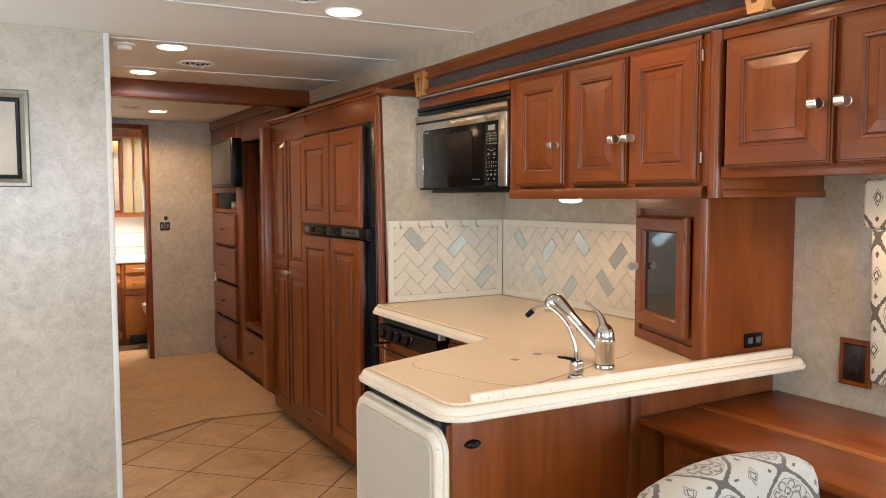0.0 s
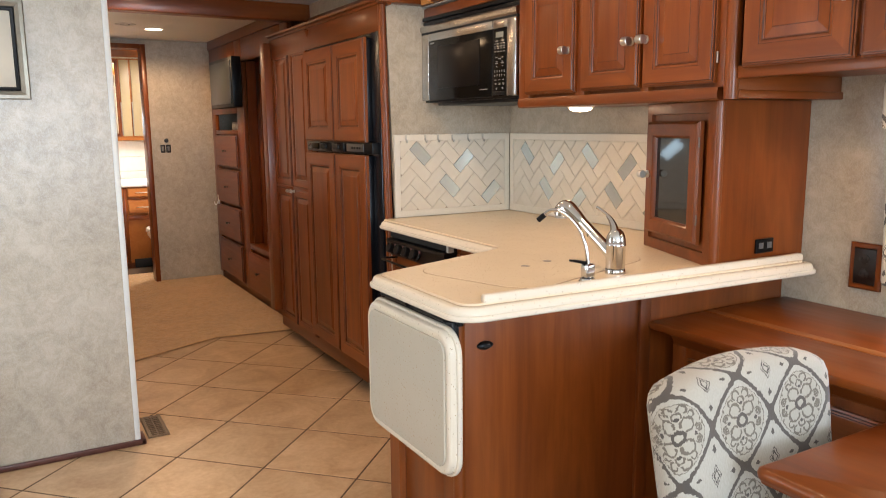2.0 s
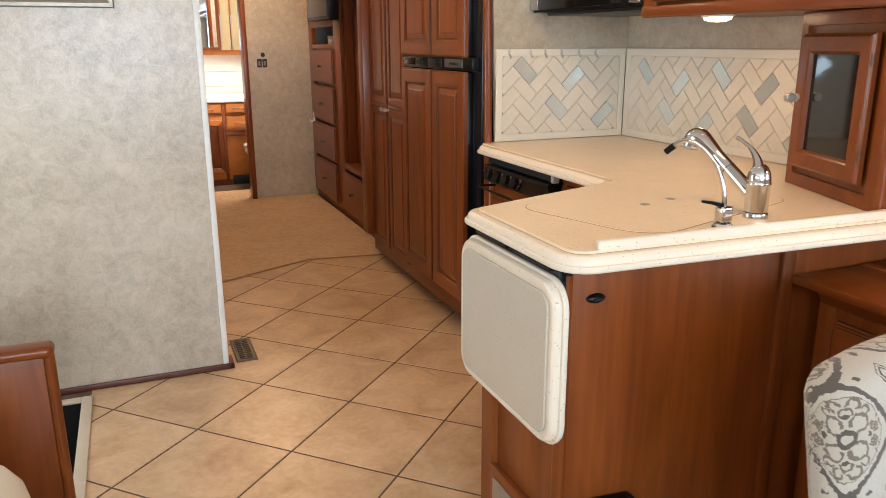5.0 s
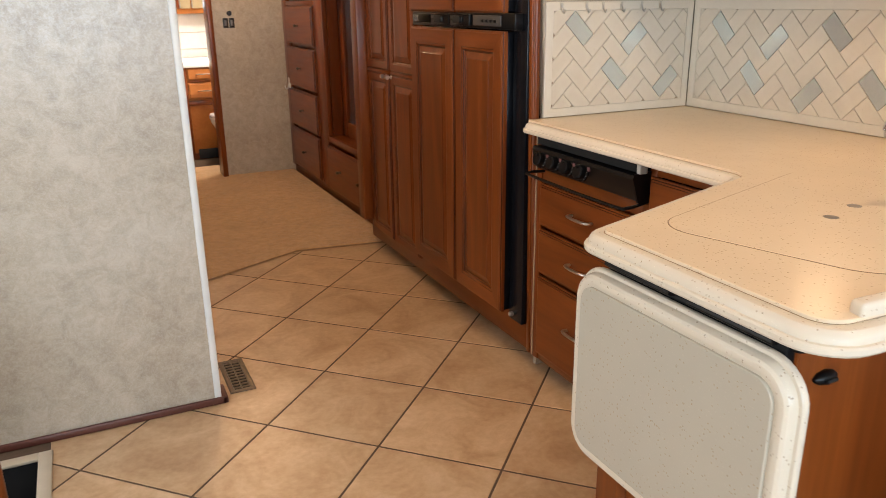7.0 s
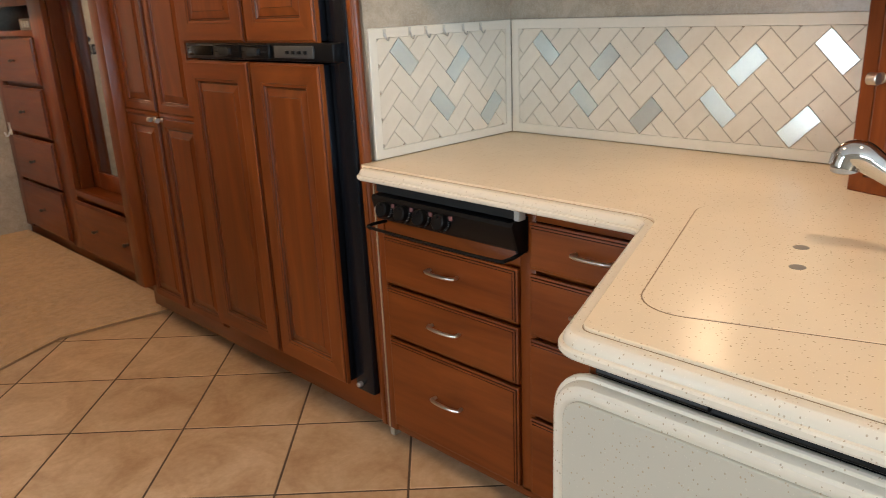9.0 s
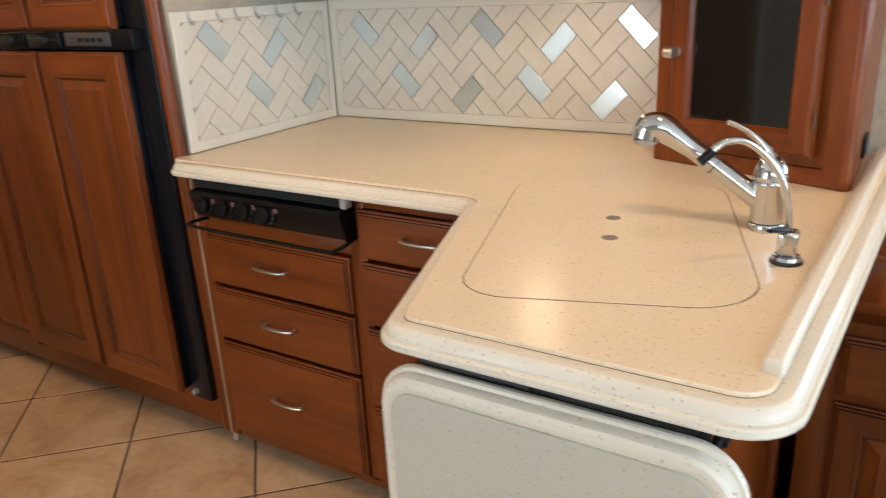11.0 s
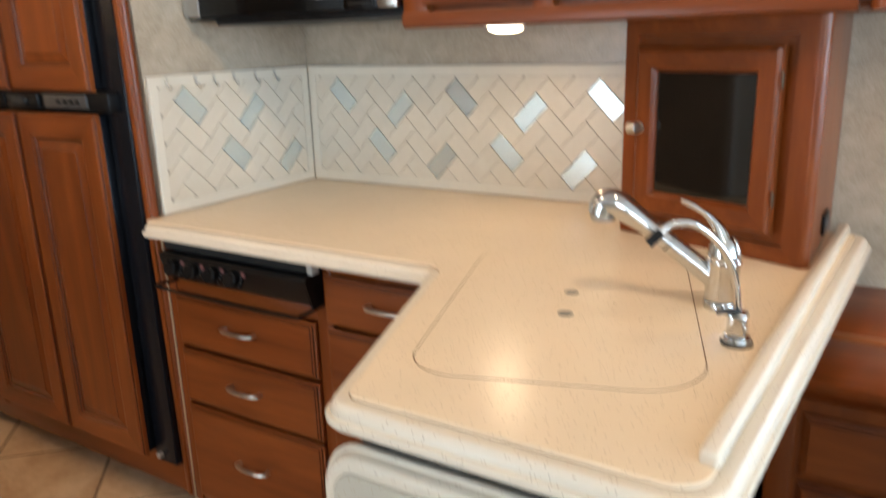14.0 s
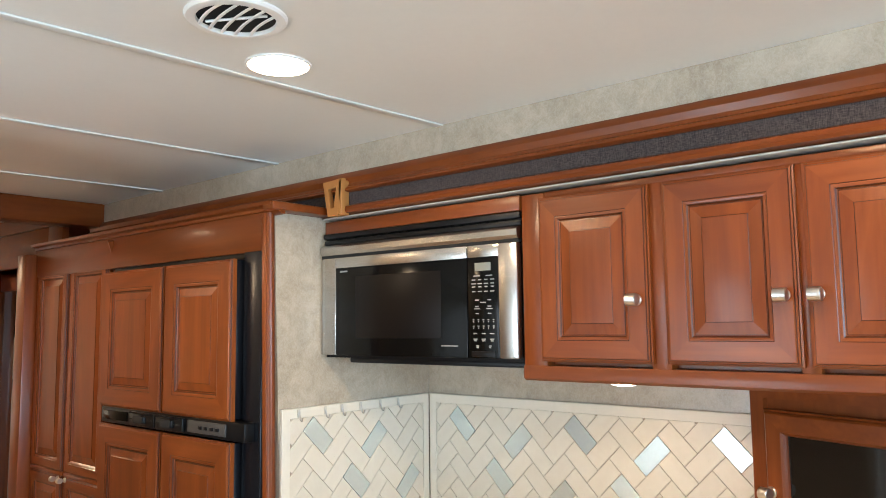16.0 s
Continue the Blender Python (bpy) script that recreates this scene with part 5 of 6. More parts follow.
for k, y in enumerate((3.135, 3.060, 2.985, 2.910)):
    m = Matrix.Translation((1.486, y, 0.824)) @ Vector((-0.966, 0, 0.258)).to_track_quat('Z', 'Y').to_matrix().to_4x4()
    kb = part("knob", join(lathe([(0.0275, 0), (0.0275, 0.007), (0.0235, 0.010), (0.0225, 0.026), (0.019, 0.029)], m, 22), lathe([(0.0045, 0.0), (0.0045, 0.032), (0.003, 0.033)], m @ Matrix.Translation((0, 0.014, 0)), 8)), BLACK, stove, "black ribbed control knob")
    part("dial_mark", box(1.4775, 1.482, y - 0.040, y - 0.028, 0.836, 0.848, 0), PINK, stove)
    for q in range(4):
        a = 0.5 + q * 0.45
        p = m @ Vector((0.0255 * math.cos(a - 1.2), 0.0255 * math.sin(a - 1.2), 0.0078))
        part("tick", box(p.x - 0.0012, p.x + 0.0012, p.y - 0.0015, p.y + 0.0015, p.z - 0.0008, p.z + 0.0008, 0), PRINT, kb)
part("badge", box(1.4845, 1.489, 3.170, 3.188, 0.812, 0.826, 0), PRINT, stove)

# ---- peninsula ----
pen = thing("kitchen_peninsula", (1.5, 1.9, 0.0), "cherry peninsula cabinet with flat wooden back and panelled end", "cabinet")
part("back_panel", box(0.975, 2.195, 1.703, 1.722, 0.0, 0.898, 0.002), WOOD_Z, pen)
part("filler_post", box(1.56, 1.60, 1.690, 1.704, 0.0, 0.898, 0.003), WOOD_Z, pen)
part("corner_post", tube([(0.972, 1.718, 0.0), (0.972, 1.718, 0.898)], 0.017, 16), WOOD_Z, pen, "rounded cherry corner post")
part("inner_panel", prism([(0.98, 2.085), (1.56, 2.285), (1.56, 2.30), (0.975, 2.098)], 0.075, 0.898), WOOD_X, pen)
part("infill", prism([(0.985, 1.724), (2.19, 1.724), (2.19, 2.28), (1.56, 2.28), (0.985, 2.082)], 0.08, 0.893), WOOD_Z, pen)
part("toe", prism([(1.02, 1.724), (2.19, 1.724), (2.19, 2.24), (1.60, 2.24), (1.02, 2.04)], 0.0, 0.08), WOOD_Z, pen)
endp = part("end_frame", loft_rect([(0.0, 0.0), (0.0, 0.020), (0.003, 0.022), (0.062, 0.022), (0.068, 0.016), (0.072, 0.006)], 0.385, 0.86, to_plane((0.978, 2.098, 0.035), UY, XN), False, True), [WOOD_Z, WOOD_Y], pen)
part("end_inset", loft_rect([(0.070, 0.004), (0.075, 0.006)], 0.385, 0.86, to_plane((0.978, 2.098, 0.035), UY, XN), split=False), WOOD_Z, endp)
part("end_rail", box(0.954, 0.976, 1.775, 2.036, 0.105, 0.245, 0.004), WOOD_Y, pen)
t = thing("vent_plate", (0.95, 1.89, 0.15), "scuffed silver metal plate on the peninsula end", "metal plate")
part("plate", box(0.9485, 0.9538, 1.80, 2.01, 0.130, 0.215, 0.002), PLATE_METAL, t)
part("screw", lathe([(0.005, 0), (0.004, 0.002)], pose(0.9484, 1.85, 0.172, 0, -90, 0), 10), BLACK, t)
t = thing("bottle_opener_plate", (1.037, 1.70, 0.81), "small black oval cabinet catch", "catch")
part("oval_plate", tube([(1.014, 1.7005, 0.811), (1.022, 1.7005, 0.811), (1.037, 1.7005, 0.811), (1.052, 1.7005, 0.811), (1.060, 1.7005, 0.811)], [0.003, 0.009, 0.012, 0.009, 0.003], 14), BLACK, t)
part("slot", box(1.026, 1.048, 1.686, 1.690, 0.8085, 0.8135, 0.001), DARK, t)
t = thing("black_wall_box", (1.09, 1.66, 0.0), "black plastic box standing against the peninsula", "box")
pts = rounded([(1.000, 0.001, 0.0), (1.170, 0.001, 0.0), (1.170, 0.306, 0.025), (1.000, 0.318, 0.025)], 6)
part("shell", moulded(pts, [(0.0, 0.0), (0.0, 0.022), (0.004, 0.030), (0.008, 0.032)], lambda x, y, z: (x, 1.702 - z, y)), BLACK, t, "", 50)
for x in (1.022, 1.148):
    part("screw", lathe([(0.003, 0), (0.002, 0.0012)], pose(x, 1.6698, 0.285, 90, 0, 0), 8), PLATE_METAL, t)

# drop leaf hinged at the end of the peninsula
leaf = thing("drop_leaf", (0.92, 1.88, 0.49), "cream speckled drop-leaf table end hanging on a black hinge", "drop leaf")
LO = rounded([(1.640, 0.488, 0.066), (2.135, 0.488, 0.066), (2.135, 0.876, 0.066), (1.640, 0.876, 0.066)], 8)
part("edge", moulded(LO, [(0.012, 0.0), (0.002, 0.001), (0.0, 0.005), (0.0, 0.011), (0.0020, 0.0142), (0.0070, 0.0150), (0.0070, 0.0170), (0.0082, 0.0230), (0.0112, 0.0285), (0.016, 0.0320), (0.022, 0.0330), (0.027, 0.0322), (0.030, 0.0308), (0.034, 0.0305)], lambda y, z, d: (0.936 - d, y, z)), COUNTER_EDGE, leaf, "pale moulded edge", 24)
part("face", moulded(inset_outline(LO, 0.032), [(0.0, 0.028), (0.0, 0.0352), (0.0015, 0.0364)], lambda y, z, d: (0.936 - d, y, z)), LEAF, leaf, "speckled face, darker than its edge", 12)
for y0, y1 in ((1.70, 1.86), (1.90, 2.06)):
    part("hinge", join(tube([(0.922, y0, 0.891), (0.922, y1, 0.891)], 0.006, 10), box(0.924, 0.95, y0, y1, 0.884, 0.8975, 0.001)), BLACK, leaf, "black hinge strip")
part("support_bar", box(0.936, 0.955, 1.69, 2.07, 0.60, 0.885, 0.002), BLACK, leaf, "black support behind the leaf")
part("catch", lathe([(0.009, 0), (0.009, 0.018), (0.006, 0.02)], Matrix.Translation((0.955, 1.685, 0.877)), 12), BLACK, leaf)

# ---- corner cabinet on the counter ----
corner = thing("corner_cabinet", (2.0, 1.85, TOP), "cherry counter cabinet with a smoked glass door set at an angle", "cabinet")
A, B = Vector((1.792, 1.640)), Vector((1.945, 2.068))
U = (B - A).normalized()
N = Vector((-U.y, U.x))
part("body", prism([(1.812, 1.641), (2.195, 1.641), (2.195, 2.066), (1.953, 2.066)], TOP + 0.001, 1.424), WOOD_Z, corner)
part("corner_post", tube([(1.806, 1.656, TOP + 0.001), (1.806, 1.656, 1.424)], 0.016, 16), WOOD_Z, corner, "rounded cherry corner post")
W_face = (B - A).length
part("face_frame", loft_rect([(0.0, -0.006), (0.0, 0.006), (0.003, 0.008), (0.035, 0.008), (0.036, -0.004)], W_face - 0.02, 0.482, to_plane((B.x, B.y, TOP + 0.001), (-U.x, -U.y, 0), (N.x, N.y, 0)), True, True), [WOOD_Z, WOOD_X], corner)
dW, dH, ds = 0.335, 0.368, 0.052
do = B - U * 0.045 + N * 0.008
at = to_plane((do.x, do.y, 0.998), (-U.x, -U.y, 0), (N.x, N.y, 0))
dd = part("door", loft_rect([(0, 0), (0, 0.012), (0.004, 0.014), (0.006, 0.019), (0.010, 0.022), (ds - 0.008, 0.022), (ds - 0.004, 0.018), (ds, 0.012), (ds + 0.002, 0.004)], dW, dH, at, False, True), [WOOD_Z, WOOD_X], corner, "", 8)
part("glass_pane", loft_rect([(ds - 0.001, 0.006), (ds + 0.001, 0.0075)], dW, dH, at, split=False), SMOKED, dd, "dark smoked glass")
kp_ = at(0.018, 0.195, 0.022)
knob(dd, kp_, (N.x, N.y, 0), 0.0122)
for h in (0.06, 0.29):
    part("hinge", tube([at(dW + 0.002, h, 0.016), at(dW + 0.002, h + 0.030, 0.016)], 0.0026, 8), BRONZE, corner)
t = thing("counter_outlet", (2.007, 1.637, 0.972), "small black power outlet in the cabinet side", "outlet")
part("plate", box(1.967, 2.047, 1.6335, 1.6408, 0.968, 1.012, 0.003), BLACK, t)
for x in (1.988, 2.026):
    part("socket", box(x - 0.010, x + 0.010, 1.6315, 1.634, 0.982, 1.000, 0.001), plain("worn_socket", (0.10, 0.10, 0.10), 0.4), t)

# ---- wall outlet, hooks, drape ----
t = thing("wall_outlet", (2.19, 1.432, 0.94), "dark brown wall outlet in a cherry frame", "outlet")
part("frame_plate", loft_rect([(0.0, 0.0), (0.0, 0.009), (0.004, 0.012), (0.014, 0.012), (0.017, 0.004)], 0.094, 0.138, to_plane((X_WALL, 1.477, 0.870), UY, XN), True, False), [WOOD_Z, WOOD_Y], t, "cherry frame")
part("plate", box(2.186, 2.1945, 1.397, 1.463, 0.886, 0.992, 0.003), BROWN_PLASTIC, t)
for z in (0.918, 0.962):
    s_ = part("socket", lathe([(0.015, 0), (0.015, 0.002), (0.013, 0.003)], pose(2.186, 1.430, z, 0, -90, 0), 18), BROWN_PLASTIC, t)
    for y in (1.424, 1.436):
        part("slot", box(2.1820, 2.1835, y - 0.001, y + 0.001, z - 0.004, z + 0.005, 0), DARK, s_)
HOOK = plain("clear_hook_plastic", (0.60, 0.57, 0.50), 0.18)
for k, x in enumerate((1.612, 1.712, 1.779, 1.857, 1.944, 2.027)):
    t = thing("wall_hook", (x, 3.245, 1.285), "small clear plastic hook on the tile border", "hook", "hooks over the backsplash")
    part("hook_plate", box(x - 0.005, x + 0.005, 3.2425, 3.2447, 1.293, 1.316, 0.001), HOOK, t)
    part("hook_arm", tube(bend([(x, 3.242, 1.305), (x, 3.236, 1.288), (x, 3.228, 1.284), (x, 3.224, 1.294)], 4), 0.0024, 8), NICKEL, t)

win = setting("window_1", join(box(2.205, 2.24, -0.10, 1.24, 0.93, 0.965, 0.002), box(2.205, 2.24, -0.10, 1.24, 1.385, 1.42, 0.002), box(2.205, 2.24, -0.10, -0.06, 0.965, 1.385, 0.002), box(2.205, 2.24, 1.20, 1.24, 0.965, 1.385, 0.002)), BLACK, "black framed dinette window", "window")
pane = part("pane", box(2.22, 2.224, -0.06, 1.20, 0.965, 1.385, 0), GLASS, win)
pane.visible_shadow = False
dr_ = thing("window_drape", (2.12, 1.1, 0.86), "cream damask padded pelmet and drape beside the window", "drape")
part("pelmet", box(2.105, 2.195, 0.4, 1.372, 1.337, 1.474, 0.012, 3), DAMASK_DRAPE, dr_)
leg = box(2.112, 2.195, 1.19, 1.354, 0.905, 1.3365, 0.014, 3)
for v in leg.verts:
    v.co.y -= 0.012 * max(0.0, (1.20 - v.co.z) / 0.30) if v.co.y > 1.3 else 0.0
part("side_panel", leg, DAMASK_DRAPE, dr_, "padded damask side panel")
part("lining", box(2.150, 2.19, 1.06, 1.300, 0.872, 0.9045, 0.003), TRIM_WHITE, dr_)

# ---- dinette ----
sb = thing("dinette_cabinet", (1.9, 1.2, 0.0), "cherry dinette cabinet with drawer, doors and a stepped top", "cabinet")
FD = 1.672
part("top_front", box(1.590, 1.819, 0.35, 1.690, 0.777, 0.800, 0.005), WOOD_Y, sb)
part("top_inlay", box(1.8195, 1.8535, 0.35, 1.690, 0.779, 0.8005, 0.001), wood("pale_cherry_strip", 1, (0.20, 0.055, 0.011), (0.30, 0.092, 0.020), (0.38, 0.13, 0.032)), sb, "paler wooden strip")
part("top_back", box(1.854, 2.197, 0.35, 1.690, 0.777, 0.800, 0.003), WOOD_Y, sb)
part("carcass", box(FD, 2.19, 0.36, 1.655, 0.07, 0.777, 0), WOOD_Z, sb)
part("moulding", extrude_y([(FD, 0.777), (FD - 0.040, 0.777), (FD - 0.036, 0.765), (FD - 0.020, 0.752), (FD - 0.008, 0.730), (FD, 0.724)], 0.36, 1.66), WOOD_Y, sb)
part("plinth", box(FD + 0.04, 2.19, 0.36, 1.655, 0.0, 0.07, 0), WOOD_Y, sb)
part("end_stile", box(FD - 0.004, FD + 0.03, 1.622, 1.668, 0.0, 0.776, 0.003), WOOD_Z, sb)
for y0, y1 in ((1.045, 1.608), (0.42, 1.025)):
    d = slab_front(sb, (FD, y1, 0.570), UY, XN, y1 - y0, 0.128, WOOD_Y)
    pull(d, (FD - 0.02, (y0 + y1) / 2 - 0.01, 0.638), UY, XN, 0.12)
for y0, y1, ky in ((1.292, 1.608, 1.318), (0.965, 1.280, 1.254), (0.42, 0.945, 0.90)):
    d = panel_door(sb, (FD, y1, 0.09), UY, XN, y1 - y0, 0.465, WOOD_Y, 0.06, 0.022)
    knob(d, (FD - 0.022, ky, 0.405), XN)

tb = thing("dining_table", (1.6, 0.6, 0.0), "cherry dining table with a thick moulded edge", "dining table")
TO = rounded([(1.180, 0.20, 0.018), (1.645, 0.20, 0.018), (1.645, 1.012, 0.018), (1.180, 1.012, 0.018)], 6)
part("tabletop", moulded(TO, [(0.016, 0.700), (0.008, 0.702), (0.006, 0.708), (0.001, 0.713), (0.0, 0.722), (0.003, 0.729), (0.010, 0.733)]), WOOD_Y, tb, "", 50)
part("apron", join(box(1.256, 1.64, 0.945, 0.965, 0.615, 0.6998, 0.003), box(1.256, 1.276, 0.25, 0.945, 0.615, 0.6998, 0.003)), WOOD_Y, tb)
for x, y in ((1.29, 0.28), (1.60, 0.28)):
    part("leg", box(x - 0.025, x + 0.025, y - 0.025, y + 0.025, 0.0, 0.6995, 0.006), WOOD_Z, tb)
part("support", box(1.58, 1.64, 0.86, 0.92, 0.0, 0.6995, 0.006), WOOD_Z, tb)

ch = thing("dining_chair", (1.28, 1.08, 0.0), "high-backed dining chair upholstered in cream damask", "dining chair")


def cushion(rows, name, mat, parent, label=""):
    """Soft body from cross-sections: each row a list of points round the section."""
    bm = bmesh.new()
    loops = [[bm.verts.new(p) for p in row] for row in rows]
    for a, b in zip(loops, loops[1:]):
        for k in range(len(a)):
            j = (k + 1) % len(a)
            bm.faces.new((a[k], a[j], b[j], b[k]))
    bm.faces.new(loops[0][::-1])
    bm.faces.new(loops[-1])
    return part(name, bm, mat, parent, label, 70)


rows = []
for k in range(23):
    s_ = k / 22
    x = 1.047 + 0.493 * s_
    edge_in = min(s_, 1 - s_) * 0.485
    rnd = math.sqrt(max(0.0, 1 - (1 - min(1, edge_in / 0.055)) ** 2))
    ztop = 0.812 + 0.030 * math.sin(math.pi * s_) + 0.012 * s_ + 0.040 * rnd
    thick = 0.045 + 0.055 * rnd
    row = []
    section = [(0.0, 0.0), (0.0, 0.25), (0.0, 0.5), (0.0, 0.72), (0.0, 0.86), (0.02, 0.94), (0.12, 0.985), (0.3, 1.0), (0.7, 1.0), (0.9, 0.985), (0.99, 0.93), (1.0, 0.8), (1.0, 0.4), (1.0, 0.0)]
    for d, h in section:
        z = 0.40 + (ztop - 0.40) * h
        lean = 0.075 * ((z - 0.40) / 0.46)
        bow = 0.020 * math.sin(math.pi * s_)
        row.append((x + 0.055 * (0.5 - s_) * (0.86 - z) / 0.46, 1.015 + lean + bow * 0.6 + (1 - thick / 0.10) * 0.04 + thick * d, z))
    rows.append(row)
cushion(rows, "backrest", DAMASK, ch)
rows = []
for k in range(15):
    s_ = k / 14
    x = 1.078 + 0.435 * s_
    rnd = math.sqrt(max(0.0, 1 - (1 - min(1, min(s_, 1 - s_) * 0.465 / 0.05)) ** 2))
    zt = 0.455 + 0.045 * rnd
    rows.append([(x, 1.02, 0.40), (x, 1.02, zt), (x, 0.9, zt + 0.012), (x, 0.7, zt + 0.008), (x, 0.60, zt - 0.01), (x, 0.575, zt - 0.04), (x, 0.58, 0.40)])
cushion(rows, "seat", DAMASK, ch)
part("seat_rail", box(1.07, 1.505, 0.60, 1.06, 0.36, 0.399, 0.004), WOOD_X, ch)
for x, y in ((1.09, 0.63), (1.485, 0.63), (1.09, 1.05), (1.485, 1.05)):
    part("leg", box(x - 0.02, x + 0.02, y - 0.02, y + 0.02, 0.0, 0.3595, 0.005), WOOD_Z, ch)

# ---- left side: guard panel, cream arm, picture, register ----
gp = thing("stepwell_guard", (-0.5, 2.655, 0.0), "low cherry guard panel with a rounded cap by the stepwell", "guard panel")
part("panel", box(-1.1, -0.148, 2.625, 2.645, 0.0, 0.505, 0.001), WOOD_Z, gp)
part("end_post", tube([(-0.135, 2.638, 0.0), (-0.135, 2.638, 0.507)], 0.016, 14), WOOD_Z, gp)
part("cap", moulded(rounded([(-1.1, 2.605, 0.02), (-0.118, 2.605, 0.02), (-0.118, 2.678, 0.02), (-1.1, 2.678, 0.02)], 5), [(0.006, 0.505), (0.0, 0.512), (0.0, 0.526), (0.006, 0.534), (0.012, 0.536)]), WOOD_X, gp, "", 50)
sf = thing("sofa_arm", (-0.4, 1.9, 0.0), "rounded cream vinyl sofa arm", "sofa")
part("arm", moulded(rounded([(-0.75, 1.70, 0.08), (-0.155, 1.70, 0.10), (-0.155, 2.28, 0.10), (-0.75, 2.28, 0.08)], 8), [(0.02, 0.14), (0.0, 0.18), (0.0, 0.30), (0.012, 0.36), (0.040, 0.405), (0.085, 0.43), (0.12, 0.435)]), CREAM_VINYL, sf, "", 70)
part("base", moulded(rounded([(-0.75, 1.73, 0.05), (-0.20, 1.73, 0.06), (-0.20, 2.25, 0.06), (-0.75, 2.25, 0.05)], 6), [(0.0, 0.0), (0.0, 0.139)]), CREAM_VINYL, sf, "", 70)

pic = thing("framed_picture", (-0.05, 3.5, 1.47), "small pale picture in a pewter-toned frame", "picture")
at = to_plane((-0.42, 3.5095, 1.470), (1, 0, 0), (0, -1, 0))
part("frame", loft_rect([(0, 0), (0, 0.014), (0.004, 0.020), (0.016, 0.022), (0.030, 0.016), (0.034, 0.010)], 0.555, 0.373, at, False, True), [PEWTER, PEWTER], pic)
part("inner_rim", loft_rect([(0.033, 0.008), (0.033, 0.013), (0.036, 0.015), (0.044, 0.013), (0.047, 0.006)], 0.555, 0.373, at, False, False), [BLACK, BLACK], pic, "black inner rim")
part("print", loft_rect([(0.045, 0.005), (0.047, 0.006)], 0.555, 0.373, at, split=False), PAPER, pic, "faded pale print")

vr = thing("floor_register", (0.515, 3.69, 0.0), "bronze floor register with two rows of slots", "floor register")
part("rim", loft_rect([(0, 0), (0.0, 0.003), (0.004, 0.006), (0.016, 0.006), (0.018, 0.002)], 0.092, 0.268, lambda a, h, d: Vector((0.468 + a, 3.554 + h, 0.0005 + d)), True, True, False), BRONZE, vr)
# thin near-black sheet paints the shade below the slats
part("hollow", box(0.487, 0.541, 3.573, 3.803, 0.0026, 0.0031, 0), DARK, vr)
for k in range(10):
    y = 3.580 + k * 0.0230
    part("slat", box(0.486, 0.512, y, y + 0.0085, 0.003, 0.0065, 0), BRONZE, vr)
    part("slat", box(0.516, 0.542, y, y + 0.0085, 0.003, 0.0065, 0), BRONZE, vr)
part("spine", box(0.512, 0.516, 3.573, 3.803, 0.003, 0.0068, 0), BRONZE, vr)


# ---- tiles ----
def clip(poly, nx, ny, c):
    """The part of a polygon where nx * x + ny * y <= c."""
    out = []
    for i, p in enumerate(poly):
        q = poly[(i + 1) % len(poly)]
        dp, dq = nx * p[0] + ny * p[1] - c, nx * q[0] + ny * q[1] - c
        if dp <= 0:
            out.append(p)
        if dp * dq < 0:
            k = dp / (dp - dq)
            out.append((p[0] + (q[0] - p[0]) * k, p[1] + (q[1] - p[1]) * k))
    return out


def area(poly):
    return 0.5 * sum(a[0] * b[1] - b[0] * a[1] for a, b in zip(poly, poly[1:] + poly[:1]))


def tile_mesh(poly, thick, chamfer, at):
    """A tile with its upper rim eased: sides, rim and face."""
    me = bpy.data.meshes.new("tile")
    verts, faces, n = [], [], len(poly)
    inner = inset_outline(poly, chamfer)
    for pts, h in ((poly, 0.0), (poly, thick - chamfer * 0.6), (inner, thick)):
        verts += [tuple(at(x, y, h)) for x, y in pts]
    for r in (0, 1):
        faces += [(r * n + i, r * n + (i + 1) % n, (r + 1) * n + (i + 1) % n, (r + 1) * n + i) for i in range(n)]
    faces.append(tuple(2 * n + i for i in range(n)))
    me.from_pydata(verts, [], faces)
    return me


def tile_object(me, mat, parent):
    me.materials.append(mat)
    ob = new("tile", me)
    ob.parent = parent
    return ob


# splash panels with a herringbone of two-to-one tiles
S = 0.055


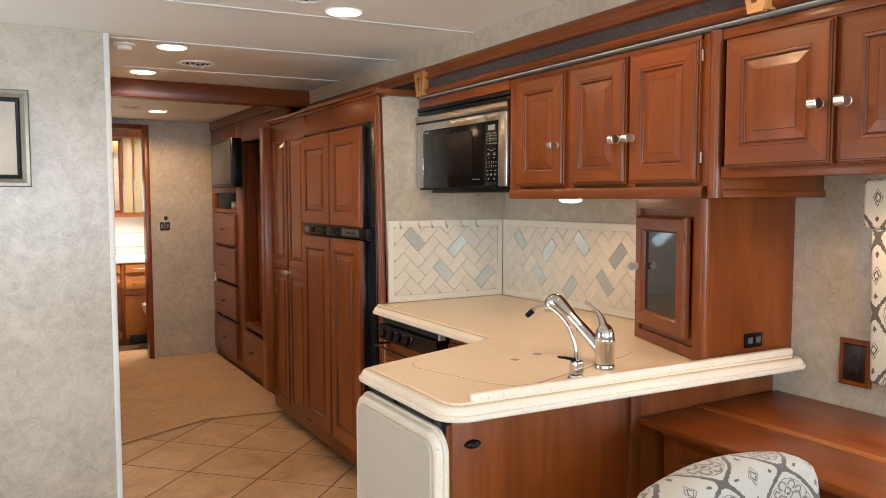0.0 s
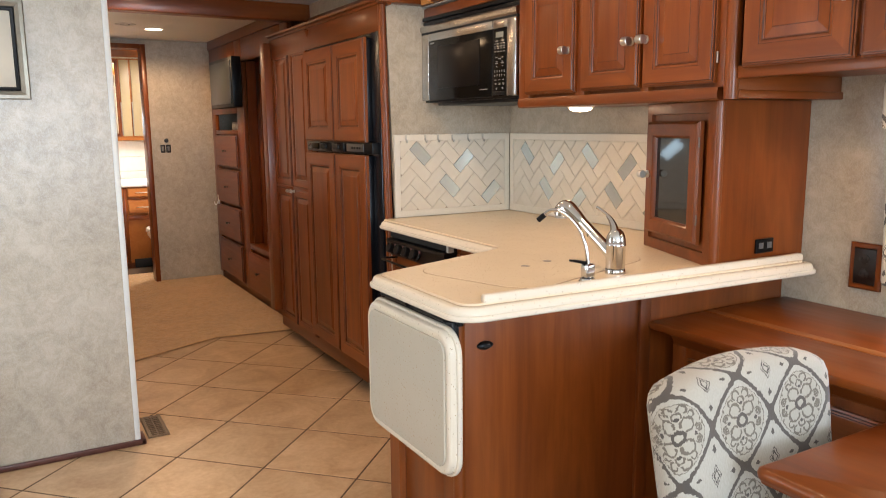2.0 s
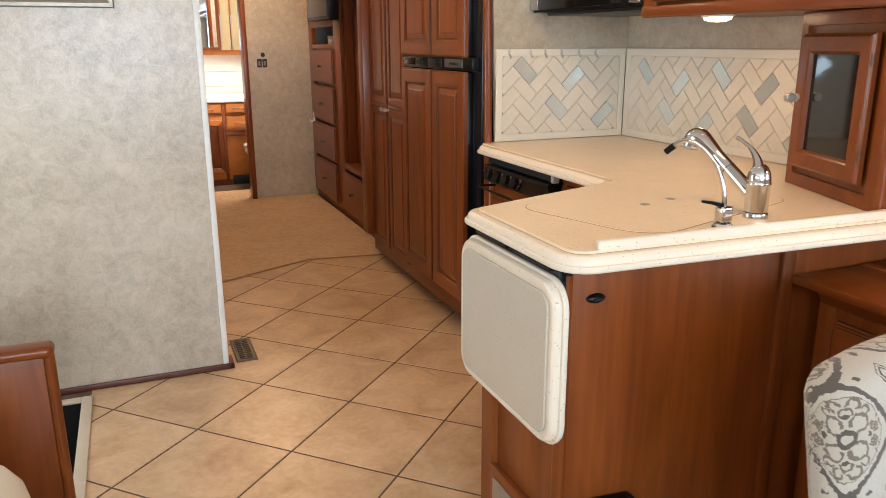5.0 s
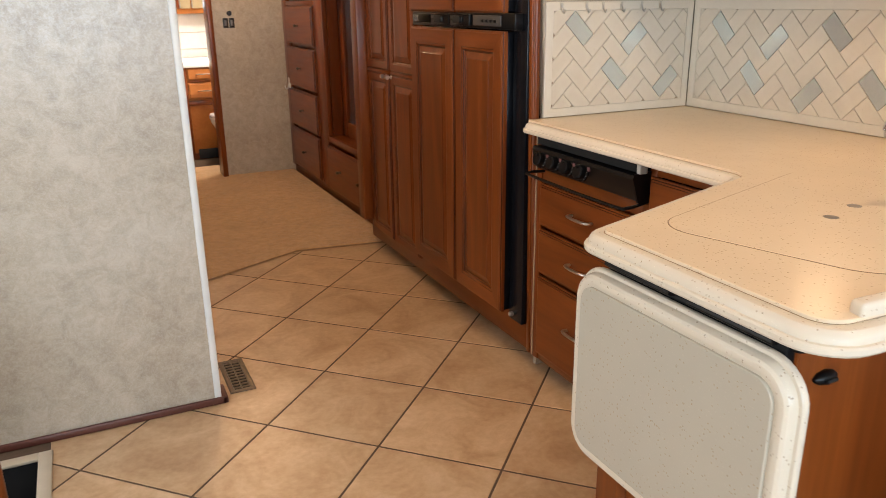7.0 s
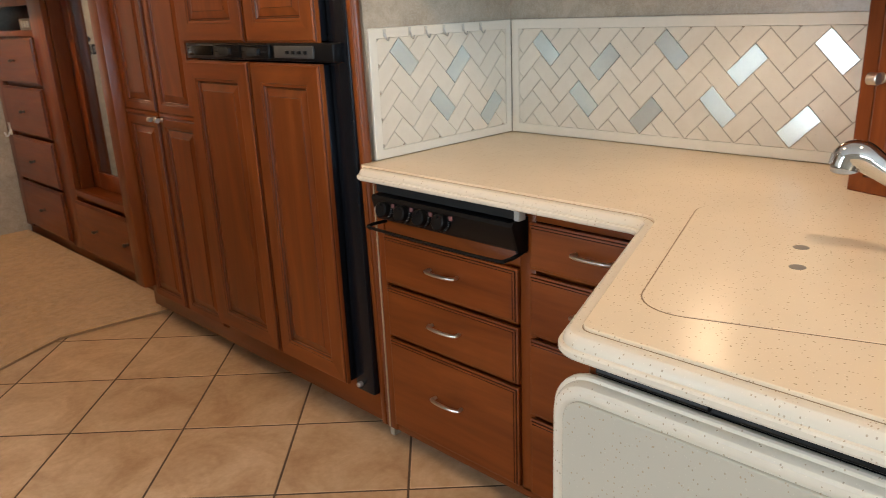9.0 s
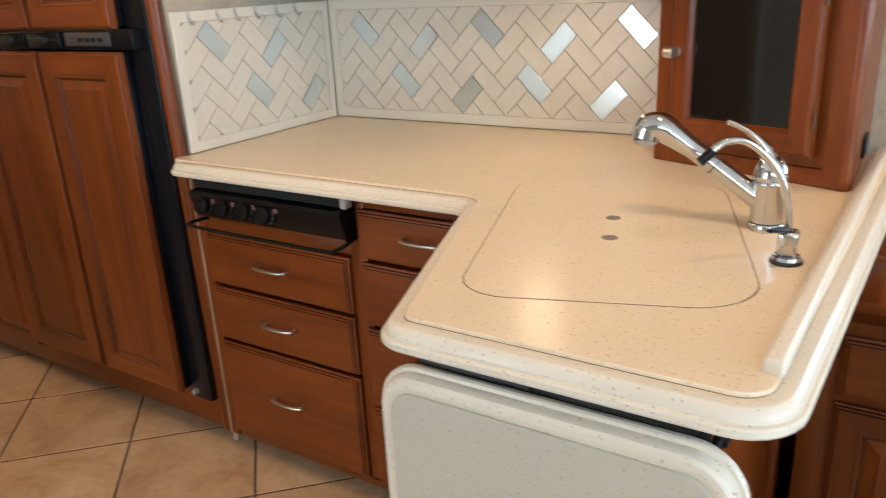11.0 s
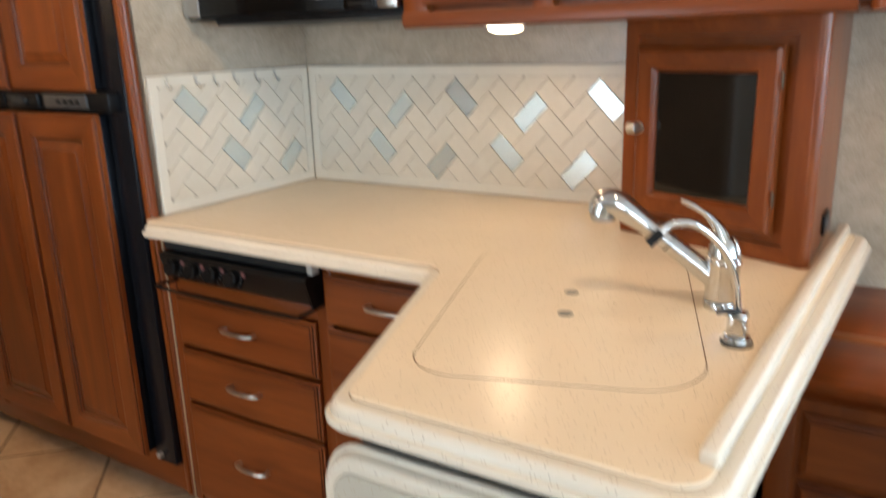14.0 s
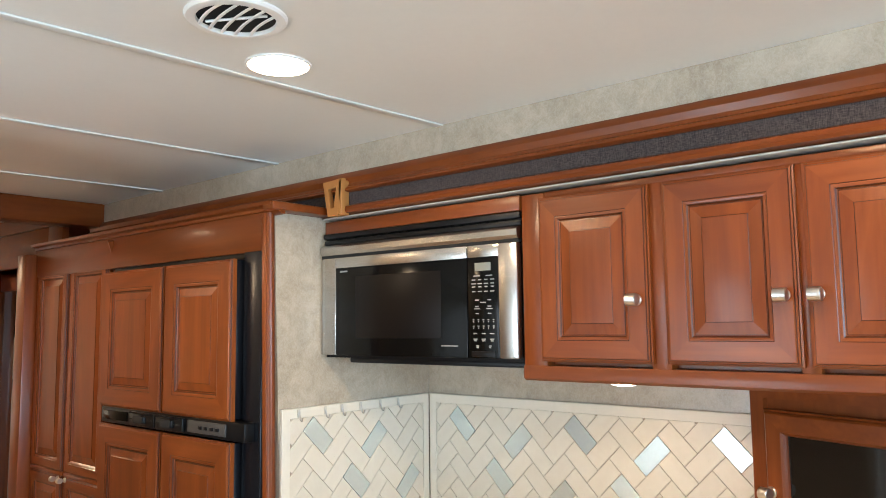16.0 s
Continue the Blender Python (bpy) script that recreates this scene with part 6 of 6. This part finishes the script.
def herringbone(parent, at, x0, x1, z0, z1, anchor, accents, squeeze=1.0):
    r2 = math.sqrt(0.5)
    ax, az = (anchor[0] + anchor[1]) * r2, (anchor[1] - anchor[0]) * r2
    for k in range(-40, 41):
        for mm in range(-20, 21):
            for kind in (0, 1):
                # centres relative to the anchor, an upright-leaning tile
                if kind == 0:
                    cx, cz, w, h = k + 4 * mm, k, 1.0, 2.0
                else:
                    cx, cz, w, h = k + 4 * mm - 1.5, k + 0.5, 2.0, 1.0
                px, pz = ax + cx * S, az + cz * S
                if abs((px - pz - ax + az) * r2 * squeeze + anchor[0] - (x0 + x1) / 2) > (x1 - x0) / 2 + 0.1 or abs((px + pz) * r2 - (z0 + z1) / 2) > (z1 - z0) / 2 + 0.1:
                    continue
                g = 0.0009
                hw, hh = w * S / 2 - g, h * S / 2 - g
                poly = [(anchor[0] + (px + a - pz - b - ax + az) * r2 * squeeze, (px + a + pz + b) * r2) for a, b in ((-hw, -hh), (hw, -hh), (hw, hh), (-hw, hh))]
                for nx, ny, c in ((1, 0, x1), (-1, 0, -x0), (0, 1, z1), (0, -1, -z0)):
                    poly = clip(poly, nx, ny, c) if len(poly) > 2 else poly
                clean = []
                for q in poly:
                    if not clean or math.dist(q, clean[-1]) > 0.002:
                        clean.append(q)
                if len(clean) > 2 and math.dist(clean[0], clean[-1]) <= 0.002:
                    clean.pop()
                if len(clean) < 3 or abs(area(clean)) < 0.00012:
                    continue
                shine = any(abs(cx - a) < 0.1 and abs(cz - b) < 0.1 for a, b in accents)
                tile_object(tile_mesh(clean, 0.0042, 0.0008, at), ACCENT if shine else SPLASH_TILE, parent)


def splash_panel(name, at, w, h, border):
    bm = loft_rect([(0.0, 0.0), (0.0, 0.010), (0.0015, 0.0115), (border, 0.0115), (border + 0.001, 0.006)], w, h, at, True, True, False)
    for f in bm.faces:
        f.material_index = 0
    bm.faces.ensure_lookup_table()
    bm.faces[-2].material_index = 1
    return setting(name, bm, [SPLASH_FRAME, SPLASH_GROUT], "cream tile backsplash panel in a herringbone with metal accents", "backsplash")


H_SPLASH = 0.377
right_at = to_plane((X_WALL - 0.0005, Y_SPLASH - 0.0125, TOP + 0.002), UY, XN)
right_panel = splash_panel("backsplash_long", right_at, 1.19, H_SPLASH, 0.030)
left_at = to_plane((1.556, Y_SPLASH - 0.0005, TOP + 0.002), (1, 0, 0), (0, -1, 0))
left_panel = splash_panel("backsplash_short", left_at, 0.630, H_SPLASH, 0.028)
acc_r = []
for q in range(3):
    for b in (0, -4):
        acc_r += [(-6 * q, 6 * q + b)] + ([(-3.5 - 6 * q, 2.5 + 6 * q + b)] if q < 2 else [])
herringbone(right_panel, lambda x, z, d: right_at(x, z, d + 0.0062), 0.031, 1.158, 0.031, H_SPLASH - 0.031, (1.044, 0.283), acc_r, 0.964)
acc_l = [(0, 0), (0, -4), (2.5, -3.5), (2.5, -7.5)]
herringbone(left_panel, lambda x, z, d: left_at(x, z, d + 0.0062), 0.029, 0.600, 0.029, H_SPLASH - 0.029, (1.6905 - 1.556, 1.23 - TOP), acc_l)

# floor tiles on the diagonal
D = 0.2833
NX, NY = 1.106, 3.292
for i in range(-16, 14):
    for j in range(-16, 14):
        cx, cy = NX + (i - j) * D, NY + (i + j) * D + D
        if not (-1.7 < cx < 2.0 and -3.1 < cy < 5.4):
            continue
        e = D - 0.0052
        poly = [(cx, cy - e), (cx + e, cy), (cx, cy + e), (cx - e, cy)]
        poly = clip(poly, -1, 0, 1.395)
        if len(poly) > 2:
            poly = clip(poly, 0, -1, 2.795)
        if len(poly) > 2:
            poly = clip(poly, 1, 0, 1.715 if cy < -0.45 else 2.195)
        if len(poly) < 3:
            continue
        pieces = [clip(poly, -1, 0, 0.108)]
        left = clip(poly, 1, 0, -0.1085)
        if len(left) > 2:
            pieces.append(clip(left, 0, 1, 2.655))
        for piece in pieces:
            clean = []
            for q in piece:
                if not clean or math.dist(q, clean[-1]) > 0.004:
                    clean.append(q)
            if len(clean) > 2 and math.dist(clean[0], clean[-1]) <= 0.004:
                clean.pop()
            if len(clean) > 2 and abs(area(clean)) > 0.0008:
                tile_object(tile_mesh(clean, 0.007, 0.0018, lambda x, y, h: (x, y, h - 0.007)), FLOOR_TILE, floor)
